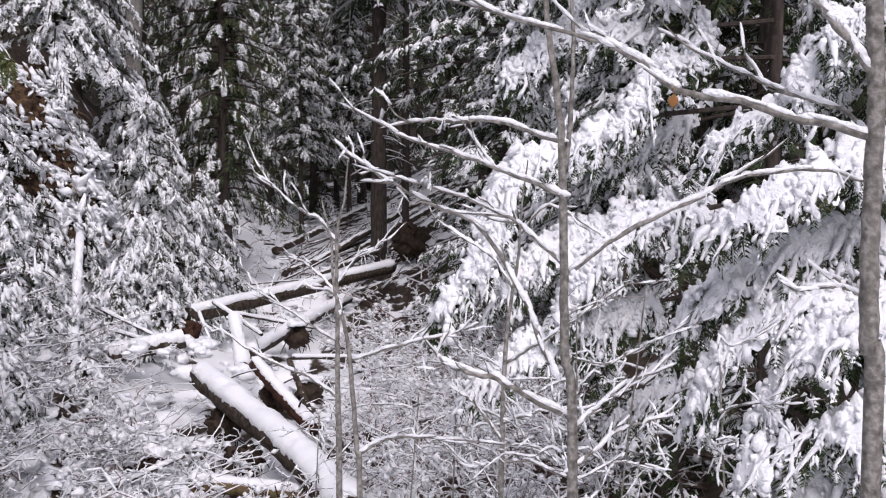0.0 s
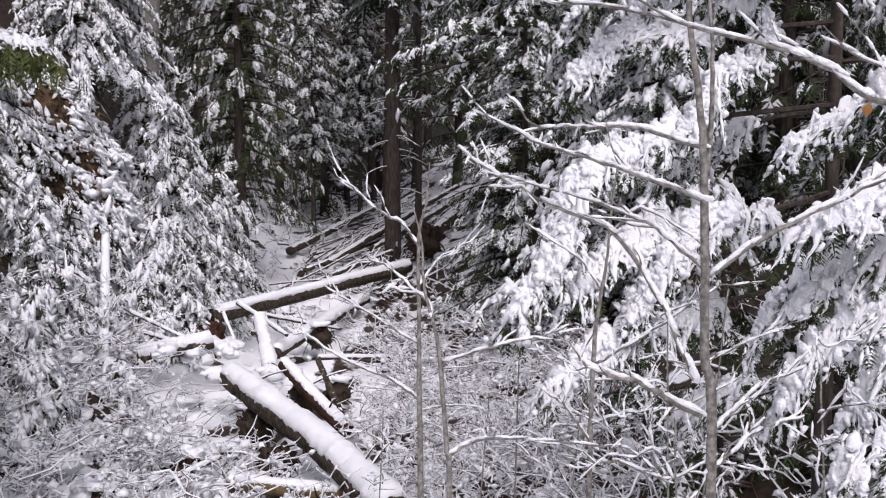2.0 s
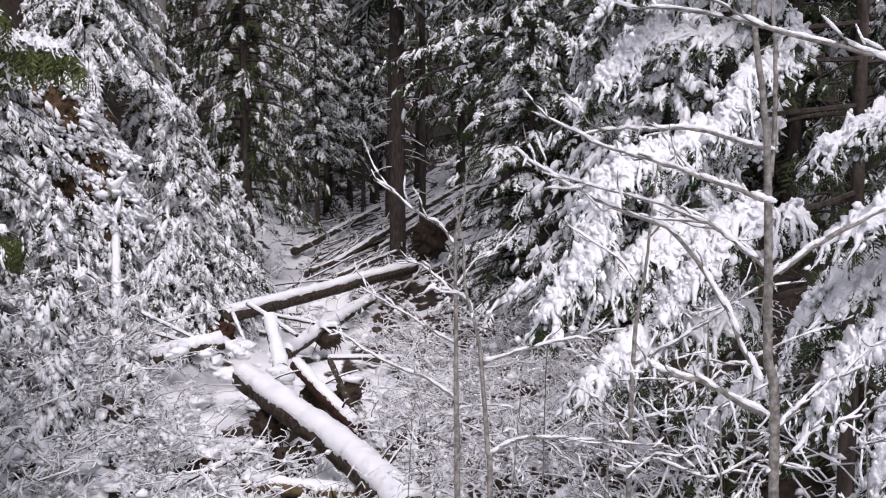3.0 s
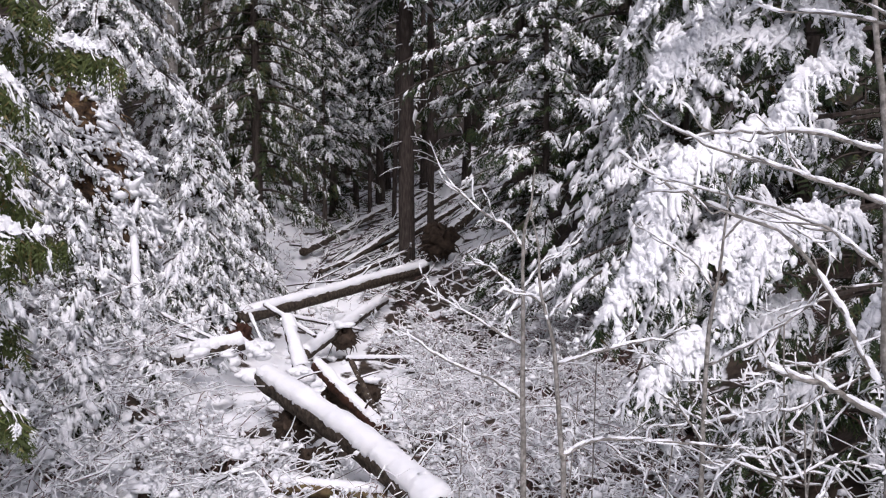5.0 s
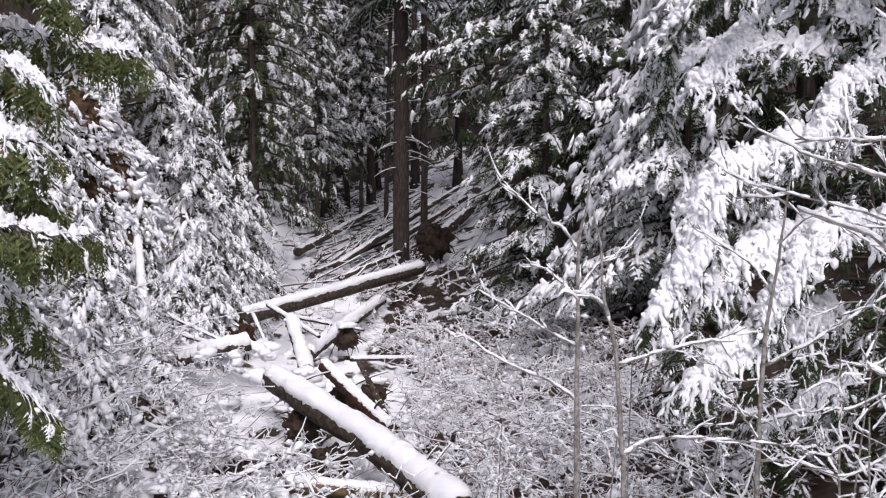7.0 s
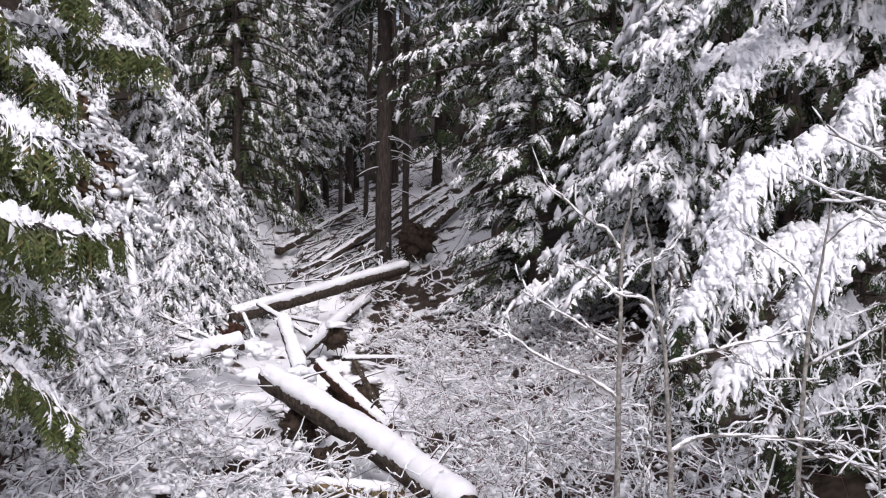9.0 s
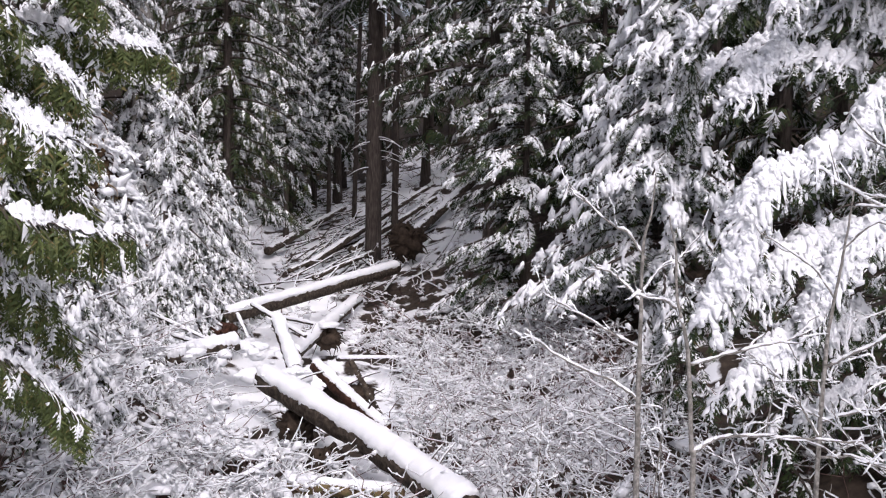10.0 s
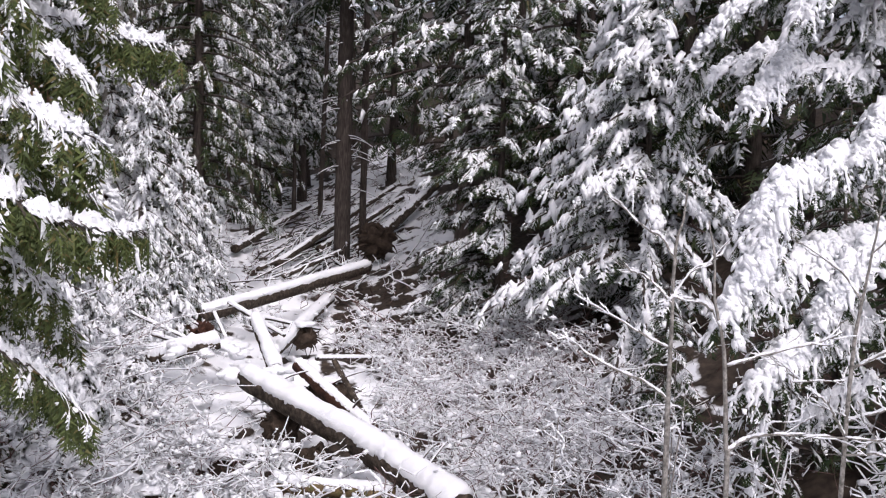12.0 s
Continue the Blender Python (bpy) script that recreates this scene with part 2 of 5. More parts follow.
def snow_on_fronds(geo, origin, axes, size, amount, fine=0, fingers=4, thick=1.0):
    """Snow lying along the ribs, with fingers out over the leaflets."""
    keep = rng.random(len(origin)) < amount
    o, a, s = origin[keep], axes[keep], size[keep]
    n = len(o)
    if not n:
        return
    some = rng.random(n) < 0.9
    place_templates(geo, FEATHERS[min(fine, 1)], (o + a[:, :, 2] * (0.02 * s)[:, None])[some], a[some], (s * rng.uniform(0.8, 1.05, n))[some])
    for k in range(fingers + 1):
        if k == 0:
            x, y, along, across = rng.uniform(0.30, 0.55, n), rng.normal(0, 0.03, n), rng.uniform(0.24, 0.42, n), rng.uniform(0.06, 0.14, n)
            turn = np.zeros(n)
        else:
            x = rng.uniform(0.15, 0.95, n)
            sign = rng.choice([-1, 1], n)
            y = sign * rng.uniform(0.05, 0.26, n) * (1.1 - 0.7 * x)
            along, across = rng.uniform(0.10, 0.24, n), rng.uniform(0.04, 0.085, n)
            turn = sign * rng.uniform(0.4, 1.0, n)
        z = -0.3 * x * x - np.abs(y) * 0.5 + 0.035
        c = o + np.einsum("nij,nj->ni", a, np.stack([x, y, z], 1)) * s[:, None]
        ct, st = np.cos(turn)[:, None], np.sin(turn)[:, None]
        dx = a[:, :, 0] * ct + a[:, :, 1] * st - a[:, :, 2] * (0.25 + 0.4 * (k > 0))
        ax = frames_of(dx)
        sz = np.stack([along, across, across * rng.uniform(0.5, 0.85, n) * thick], 1) * s[:, None]
        if k:
            some = rng.random(n) < 0.8
            c, ax, sz = c[some], ax[some], sz[some]
        geo.add(*lumps(c, ax, sz, fine, 0.24))


def bough_fronds(line, spacing, reach, hang, templates_sides=2):
    """Origins, axes and sizes of the sprays along a bough's line."""
    seg = np.linalg.norm(np.diff(line, axis=0), axis=1)
    length = seg.sum()
    n = max(4, int(length / spacing * templates_sides))
    s = np.sort(rng.uniform(0.10, 1.0, n))
    u = np.concatenate([[0], np.cumsum(seg)]) / length
    o = np.stack([np.interp(s, u, line[:, k]) for k in range(3)], 1)
    d = np.stack([np.interp(s, u, np.gradient(line[:, k])) for k in range(3)], 1)
    d /= np.linalg.norm(d, axis=1, keepdims=True) + 1e-9
    side = np.cross(d, [0, 0, 1.0])
    side /= np.linalg.norm(side, axis=1, keepdims=True) + 1e-9
    sign = rng.choice([-1, 1], n)[:, None]
    spread = rng.uniform(0.35, 1.25, n)[:, None] * (1.15 - 0.6 * s[:, None])
    way = d + sign * side * spread + np.array([0, 0, -1.0]) * (hang * rng.uniform(0.4, 1.3, n))[:, None]
    size = reach * (1.1 - 0.55 * s) * np.clip(rng.lognormal(0, 0.32, n), 0.45, 1.9)
    return o, frames_of(way, rng.normal(0, 0.25, n)), size


def bough(wood, snow, line, radius, spacing, reach, hang, amount, fine=0, fingers=4, templates=FRONDS, pads=0.0, thick=1.0):
    """A limb with sprays and, on top, snow; wood holds bark (slot 0) and needles (slot 1)."""
    wood.add(*tube(line, np.linspace(radius, radius * 0.25, len(line)), 4), 0)
    o, a, s = bough_fronds(line, spacing, reach, hang)
    patch = np.array([noise.noise(p * 1.5) + 0.6 * noise.noise(p * 4.0) for p in o])
    full = patch > -0.55
    o, a, s, patch = o[full], a[full], s[full], patch[full]
    place_templates(wood, templates, o, a, s, 1)
    held = rng.random(len(o)) < np.clip(amount + 0.75 * patch + 0.1, 0, 1)
    snow_on_fronds(snow, o[held], a[held], s[held] * (1 + 0.35 * np.clip(patch[held], -0.6, 0.8)), 1.0, fine, fingers, thick)
    if pads and held.any():
        clots(snow, o[held], a[held], s[held], patch[held], pads, fine)


def clots(snow, o, a, s, patch, pads, fine, much=0.8):
    """Rounded clots of snow that sit on the sprays and sag over their tips."""
    for where, share, bulk in ((0.25, 0.75, 1.0), (0.6, 0.8, 0.85), (0.95, 0.45, 0.6)):
        pick = rng.random(len(o)) < share * much
        n = int(pick.sum())
        if not n:
            continue
        x = where + rng.uniform(-0.18, 0.18, n)
        c = o[pick] + a[pick][:, :, 0] * (s[pick] * x)[:, None] + a[pick][:, :, 1] * (s[pick] * rng.normal(0, 0.16, n))[:, None]
        c[:, 2] += pads * 0.25 - 0.12 * s[pick] * x
        way = a[pick][:, :, 0] + rng.normal(0, 0.4, (n, 3)) - [0, 0, 0.45]
        r = pads * bulk * np.clip(rng.lognormal(-0.35, 0.42, n), 0.3, 1.7) * (1 + 0.45 * np.clip(patch[pick], -0.6, 0.8))
        snow.add(*lumps(c, frames_of(way), r[:, None] * np.stack([rng.uniform(0.9, 2.3, n), rng.uniform(0.35, 0.85, n), rng.uniform(0.35, 0.65, n)], 1), min(fine + 1, 2), 0.34))


def limb_line(base, angle, length, rise, droop, steps=7):
    s = np.linspace(0, 1, steps)
    wob = rng.normal(0, 0.03 * length, 2)
    x = length * s
    return np.stack([base[0] + np.cos(angle) * x - np.sin(angle) * wob[0] * s * s, base[1] + np.sin(angle) * x + np.cos(angle) * wob[0] * s * s, base[2] + rise * x - droop * length * s * s], 1)


def conifer(name, base, height, first, reach_low, reach_high, count, label, radius=0.18, spacing=0.3, spray=0.55, hang=0.5, droop=0.35, rise=0.05,
            amount=0.7, lean=(0, 0), needles=NEEDLES, templates=FRONDS, fine=0, fingers=1, sector=None, pads=0.0, group="", thick=1.0, power=1.0):
    """A whole conifer: trunk, crown and the snow on it. first: the height of the lowest boughs over the base."""
    ob = thing(name, base, label, "tree", group)
    b = np.array(base, float)
    trunk, wood, snow = Geo(), Geo(), Geo()
    s = np.linspace(0, 1, 12)[:, None]
    line = b + np.array([0, 0, -0.5]) + s * np.array([lean[0], lean[1], height + 0.5])
    line[1:-1, :2] += rng.normal(0, 0.02, (10, 2))
    trunk.add(*tube(line, np.linspace(radius, radius * 0.15, 12) * (1 + 0.5 * np.exp(-np.arange(12.0))), 10, rough=0.04))
    for i in range(count):
        h = (i + rng.uniform(0, 1)) / count
        z = first + (height - first) * h
        at = b + np.array([lean[0] * z / height, lean[1] * z / height, z])
        reach = (reach_low * (1 - h**power) + reach_high * h**power) * rng.uniform(0.75, 1.15)
        ang = i * 2.39996 + rng.normal(0, 0.3) if sector is None else rng.uniform(*sector)
        bough(wood, snow, limb_line(at, ang, reach, rise, droop), 0.02 + 0.012 * reach, spacing, spray * (0.55 + 0.45 * reach / max(reach_low, 0.1)), hang, amount, fine, fingers, templates, pads, thick)
    part("trunk", trunk, [BARK], ob)
    part("crown", wood, [BARK, needles], ob, smooth=False)
    part("snow", snow, [SNOW], ob, "clumps of fresh white snow")
    return ob


def ground_z(x, y):
    """The ravine floor, its steep bank and its gentler slope."""
    x, y = np.asarray(x, float), np.asarray(y, float)
    z = np.interp(y, [-60, 0, 16, 20, 27, 36, 43, 55, 65, 80, 120, 400], [-6.5, -6.5, -6.3, -6.05, -5.8, -5.25, -4.25, -2.6, -0.9, 3, 14, 70])
    xl = np.interp(y, [0, 15, 20, 26, 35, 45, 65, 100], [-7, -6, -5.3, -6.2, -7, -9, -13, -15])
    xr = np.interp(y, [0, 10, 20, 27, 37, 43, 55, 65, 100], [2.5, 2.5, 2.5, 1.8, 0.3, -1, -2.5, -4, -5])
    soft = lambda d, k: k * np.log1p(np.exp(np.clip(d / k, -30, 30)))
    return z + np.minimum(soft(xl - x, 0.6) * np.interp(y, [0, 23.5, 25.5, 34, 45], [0.95, 0.95, 1.4, 1.4, 0.95]), 45) + np.minimum(soft(x - xr, 0.8) * 0.45, 40)


def bumps(x, y):
    return np.array([0.30 * noise.noise((a * 0.55, b * 0.55, 0.0)) + 0.14 * noise.noise((a * 1.7, b * 1.7, 5.0)) + 0.05 * noise.noise((a * 4, b * 4, 9.0)) for a, b in zip(np.ravel(x), np.ravel(y))]).reshape(np.shape(x))


def floor_at(x, y):
    return float(ground_z(x, y)) + float(bumps(np.array([x]), np.array([y]))[0])


# ---- ground ----
def build_ground():
    xs = np.concatenate([-np.geomspace(500, 16, 22)[:-1], np.arange(-16, 12, 0.2), np.geomspace(12, 500, 22)])
    ys = np.concatenate([np.linspace(-300, -10, 12), np.arange(-8, 8, 1.0), np.arange(8, 46, 0.22), np.geomspace(46, 900, 45)])
    gx, gy = np.meshgrid(xs, ys, indexing="ij")
    gz = ground_z(gx, gy) + bumps(gx, gy)
    nx, ny = gx.shape
    i, j = np.meshgrid(np.arange(nx - 1), np.arange(ny - 1), indexing="ij")
    a, b, c, d = (i * ny + j).ravel(), ((i + 1) * ny + j).ravel(), ((i + 1) * ny + j + 1).ravel(), (i * ny + j + 1).ravel()
    geo = Geo()
    geo.add(np.stack([gx, gy, gz], 2).reshape(-1, 3), np.concatenate([np.stack([a, b, c], 1), np.stack([a, c, d], 1)]))
    ob = part("ground", geo, [GROUND])
    brushy = 0.10 * ((gy > 10) & (gy < 30) & (gx > -2.5) & (gx < 6)) + 0.12 * ((gy > 6) & (gy < 17) & (gx > 1.2) & (gx < 9)) + 0.08 * ((gy > 13.5) & (gy < 21) & (gx < -2.4) & (gx > -10)) + 0.05 * ((gy >= 30) & (gy < 62)) + 0.14 * ((gy > 27) & (gy < 41) & (gx > -2.2))
    wooded = brushy + np.clip((gx - np.interp(gy, [0, 20, 30, 40, 60], [4, 5, 3.0, 3, 3])) / 3, 0, 1) * 0.30 + np.clip((gy - 62) / 12, 0, 1) * 0.35
    steep = np.clip((-gx - np.interp(gy, [0, 20, 30, 45, 60], [8, 7.5, 9, 10, 14])) / 3, 0, 1) * 0.25
    att = ob.data.attributes.new("litter", "FLOAT", "POINT")
    att.data.foreach_set("value", np.clip(wooded + steep, -0.1, 0.4).ravel().astype(np.float32))
    return tagged(ob, "snow-covered ravine floor and slopes with bare litter patches", "ground", kind="structure")


build_ground()


# ---- fallen timber ----
def snow_strip(geo, line, radii, cover=0.75, depth=0.5, sides=7):
    """A rounded bank of snow lying along the top of a log or limb."""
    line, radii = np.asarray(line), np.asarray(radii)
    n = 4 * len(line)
    i = np.linspace(0, len(line) - 1, n)
    p = np.stack([np.interp(i, np.arange(len(line)), line[:, k]) for k in range(3)], 1)
    base = np.interp(i, np.arange(len(line)), radii)
    size = base.mean()
    wave = np.array([1 + 0.16 * noise.noise((q[0] * 1.1, q[1] * 1.1, q[2])) + 0.10 * noise.noise((q[0] * 4, q[1] * 4, 3.0)) for q in p / max(size * 3, 0.2)])
    r = base * cover * wave
    r[0], r[-1] = r[0] * 0.5, r[-1] * 0.5
    p = p + np.array([0, 0, 0.60]) * base[:, None]
    geo.add(*tube(p, r, sides + 9, depth + 0.2, rough=0.04))


def log_thing(name, pts, r0, r1, bark, label, steps=26, cover=0.9, depth=0.55, cut=True, stubs=0, group=""):
    line = smooth_line(pts, steps)
    line[1:-1] += rng.normal(0, r0 * 0.04, (steps - 2, 3))
    rad = np.linspace(r0, r1, steps)
    ob = thing(name, line[0], label, "log", group)
    wood, snow = Geo(), Geo()
    wood.add(*tube(line, rad, 14, rough=0.05))
    d = line[-1] - line[0]
    d /= np.linalg.norm(d)
    for _ in range(stubs):
        k = rng.integers(2, steps - 2)
        way = np.cross(d, rng.normal(size=3))
        way = way / np.linalg.norm(way) + d * 0.4
        way[2] = abs(way[2])
        L = rng.uniform(0.4, 1.1)
        p = smooth_line([line[k], line[k] + way * L * 0.6, line[k] + way * L + np.array([0, 0, -0.08])], 5)
        wood.add(*tube(p, np.linspace(0.03, 0.008, 5), 5))
        snow.add(*tube(p + [0, 0, 0.022], np.linspace(0.03, 0.015, 5), 5))
    part("bark", wood, [bark], ob)
    if cover:
        snow_strip(snow, line, rad, cover, depth)
        n = int(np.linalg.norm(line[-1] - line[0]) / (r0 * 0.9))
        idx = rng.uniform(0, steps - 1, n)
        c = np.stack([np.interp(idx, np.arange(steps), line[:, k]) for k in range(3)], 1)
        rr = np.interp(idx, np.arange(steps), rad)
        ax = frames_of(np.tile(d, (n, 1)))
        c += ax[:, :, 1] * (rng.normal(0, 0.42, n) * rr)[:, None] + np.array([0, 0, 1.0]) * (rr * 0.95)[:, None]
        snow.add(*lumps(c - [0, 0, 0.04], ax, rr[:, None] * np.stack([rng.uniform(0.3, 0.7, n), rng.uniform(0.2, 0.4, n), rng.uniform(0.12, 0.2, n)], 1), 2, 0.18))
    part("snow", snow, [SNOW], ob, "smooth bank of snow along the top")
    if cut:
        for end, face, r in ((line[0], -d, r0), (line[-1], d, r1)):
            disc = Geo()
            disc.add(*tube([end - face * 0.02, end + face * 0.006], [r * 0.93, r * 0.9], 14))
            part("cut_end", disc, [CUTWOOD], ob, "pale sawn end grain")
    return ob


log_thing("fallen_log", [(-6.2, 25.9, -4.16), (-3.5, 31.4, -3.96), (-0.78, 37.1, -3.74)], 0.25, 0.28, LOGBARK, "large fallen conifer trunk bridging the ravine under snow", stubs=6, cut=False)
log_thing("fallen_log", [(-4.15, 20.3, -4.74), (-1.58, 17.0, -5.28), (0.2, 14.4, -5.76)], 0.29, 0.32, LOGBARK, "thick fallen log sloping down under a smooth snow bank", cover=0.98, depth=0.6, cut=False, stubs=5)
log_thing("mossy_log", [(-3.0, 21.0, -4.55), (-2.1, 20.0, -5.15), (-1.2, 19.1, -5.7)], 0.17, 0.19, ROT, "rotting red-brown log with snow along its top", cover=0.8, cut=False, stubs=2)
log_thing("bleached_log", [(-3.85, 24.0, -4.92), (-3.1, 29.0, -4.82), (-2.34, 34.2, -4.76)], 0.18, 0.21, LOGBARK, "slim snow-topped log across the creek bed", cover=1.08, depth=0.7, cut=False, stubs=3)
log_thing("cut_log", [(-3.12, 16.2, -5.88), (-2.1, 16.0, -5.9), (-0.9, 15.75, -5.92)], 0.17, 0.16, MOSSLOG, "short sawn log with olive mossy wood under snow", cover=0.85)
log_thing("snowy_log", [(-6.7, 21.0, -4.42), (-5.09, 22.0, -4.2)], 0.20, 0.19, LOGBARK, "snow-buried log end lying on the bank", cover=1.08, depth=0.8, cut=False)
log_thing("broken_log", [(-4.35, 24.2, -3.95), (-4.0, 23.3, -4.45), (-3.6, 22.2, -5.0)], 0.17, 0.2, LOGBARK, "broken log slanting down under thick snow", cover=1.0, depth=0.7, cut=False)
log_thing("snow_pole", [(-8.85, 24.6, -1.2), (-8.02, 22.5, -2.36), (-6.9, 19.5, -4.3)], 0.085, 0.10, BARK, "slim dead pole plastered with snow against the bank", cover=1.25, depth=0.9, cut=False)
log_thing("lean_pole", [(-2.1, 20.7, -4.4), (-1.35, 19.5, -5.5)], 0.07, 0.08, LOGBARK, "dark bare pole leaning on the creek bed", cover=0.6, cut=False)
for pts, r in (([(-8.14, 23.0, -3.3), (-5.7, 22.4, -4.3)], 0.05), ([(-7.4, 22.0, -3.8), (-5.6, 22.0, -4.35)], 0.06), ([(-5.2, 25.2, -3.65), (-3.5, 24.0, -4.4)], 0.07),
               ([(-5.6, 25.0, -3.9), (-5.1, 24.6, -4.8)], 0.05), ([(-4.8, 26.0, -4.1), (-2.6, 28.5, -5.0)], 0.06), ([(-2.6, 23.8, -5.0), (-0.6, 25.4, -5.3)], 0.07), ([(-5.0, 15.0, -5.9), (-3.4, 16.6, -5.5)], 0.06)):
    log_thing("dead_pole", pts, r, r * 0.7, BARK, "thin dead pole covered with snow", 10, 1.1, 0.8, False, group="dead poles in the ravine")
for a, b, r in (((-7.2, 43.6, -3.6), (-3.95, 56.9, -1.75), 0.22), ((-4.9, 40.6, -4.0), (1.48, 54.6, -0.3), 0.19), ((-0.4, 42.6, -3.1), (3.9, 50.4, 0.1), 0.33), ((-3.0, 44.0, -3.55), (1.76, 50.9, -0.9), 0.19),
                ((-9.83, 58.8, -1.55), (-8.97, 65.3, -0.55), 0.32), ((-5.6, 38.9, -4.1), (-1.9, 47.9, -2.9), 0.11), ((-4.4, 38.0, -4.3), (-0.9, 44.5, -3.2), 0.12)):
    log_thing("windfall_log", [a, b], r, r * 0.8, LOGBARK, "wind-felled trunk on the slope with snow on top", 16, 0.75, 0.45, False, 4, group="windfall on the far slope")


def slope_sticks():
    """Snapped limbs strewn up the far slope."""
    geo, snow = Geo(), Geo()
    n = 230
    y = rng.uniform(37, 62, n)
    x = np.interp(y, [37, 62], [-3.0, -5.0]) + rng.normal(0, 2.4, n)
    o = np.stack([x, y, ground_z(x, y) + 0.15], 1)
    way = np.stack([rng.normal(0.42, 0.3, n), rng.normal(0.7, 0.35, n), rng.normal(0.16, 0.1, n)], 1)
    lines = twig_lines(o, way, rng.uniform(1.2, 4.5, n), rng.normal(0, 0.06, (n, 3)), 5)
    r = rng.uniform(0.025, 0.07, n)
    many_tubes(geo, lines, r, r * 0.5, 5)
    half = rng.random(n) < 0.55
    many_tubes(snow, lines[half], r[half] * 0.9, r[half] * 0.6, 5, 0, r[half] * 0.8)
    tagged(part("windfall_limbs", geo, [BARK]), "snapped dark limbs strewn up the far slope", "dead wood", kind="stuff")
    tagged(part("snow_on_limbs", snow, [SNOW]), "snow on the snapped limbs of the slope", "snow", kind="stuff")


def root_wad(name, place, size, label, bark=ROT, snow_top=True):
    """A torn-up root plate with stub roots."""
    ob = thing(name, (place[0], place[1], place[2] - size * 0.5), label, "root wad")
    geo, snow = Geo(), Geo()
    knobs = np.array([0.3 * noise.noise(Vector(q) * 2.0 + Vector(place)) + 0.22 * noise.noise(Vector(q) * 5.0 + Vector(place)) for q in CLOD_V])
    geo.add(CLOD_V * (1 + 1.4 * knobs[:, None]) * [size * 0.42, size * 0.28, size * 0.42] + place, CLOD_F)
    for _ in range(20):
        w = rng.normal(size=3) * [1, 0.6, 1]
        w /= np.linalg.norm(w)
        p = smooth_line([np.array(place) + w * size * 0.3, np.array(place) + w * size * 0.48 + rng.normal(0, 0.05, 3) * size, np.array(place) + w * size * rng.uniform(0.45, 0.75) + rng.normal(0, 0.14, 3) * size + [0, 0, -0.15 * size]], 5)
        root = Geo()
        root.add(*tube(p, np.linspace(0.04, 0.008, 5) * size, 5))
        part("root", root, [bark], ob)
    part("root_plate", geo, [bark], ob)
    if snow_top:
        n = 7
        c = np.array(place) + np.stack([rng.normal(0, 0.16, n), rng.normal(0, 0.12, n), np.full(n, 0.54)], 1) * size
        snow.add(*lumps(c, np.tile(np.eye(3), (n, 1, 1)), size * np.stack([rng.uniform(0.15, 0.3, n), rng.uniform(0.15, 0.25, n), rng.uniform(0.08, 0.13, n)], 1), 2))
        part("snow", snow, [SNOW], ob)
    return ob


root_wad("root_wad", (-3.05, 27.0, -5.0), 0.85, "dark stump with roots and a cap of snow", SOIL_SHADE)
# The near-black colour here stands in for shade on the root plate.
root_wad("root_wad", (-0.2, 41.2, -2.85), 1.9, "root plate of a wind-felled tree, coloured dark for its shade", SOIL_SHADE, False)
root_wad("root_wad", (-6.1, 25.5, -4.7), 1.0, "red-brown broken root mass under the fallen trunk", ROT, False)
root_wad("root_wad", (-3.3, 19.2, -5.6), 0.9, "dark earth and roots under the thick fallen log", SOIL_SHADE, False)
root_wad("root_wad", (-2.5, 17.6, -6.0), 1.0, "dark earth and roots beneath the log", SOIL_SHADE, False)
root_wad("root_wad", (-1.3, 15.9, -6.2), 0.9, "dark earth and roots beneath the log", SOIL_SHADE, False)
# Solid clump of roots; the shade of the hollow is in its colour.
root_wad("root_wad", (-2.6, 20.9, -5.5), 0.8, "dark root clump in place of the shaded hollow beside the rotting log", SOIL_SHADE, False)
root_wad("root_wad", (-1.9, 22.6, -5.75), 0.8, "dark stump in the creek bed with a snow cap", SOIL_SHADE)
root_wad("root_wad", (-4.2, 17.2, -6.0), 0.8, "dark stump in the brush with a snow cap", SOIL_SHADE)
root_wad("root_wad", (-5.2, 15.3, -6.0), 0.7, "dark stump in the brush with a snow cap", SOIL_SHADE)


def off_log(x, y):
    return ~((np.abs(x - np.interp(y, [14, 17, 20], [0.3, -1.6, -4.1])) < 1.0) & (y < 21.5))


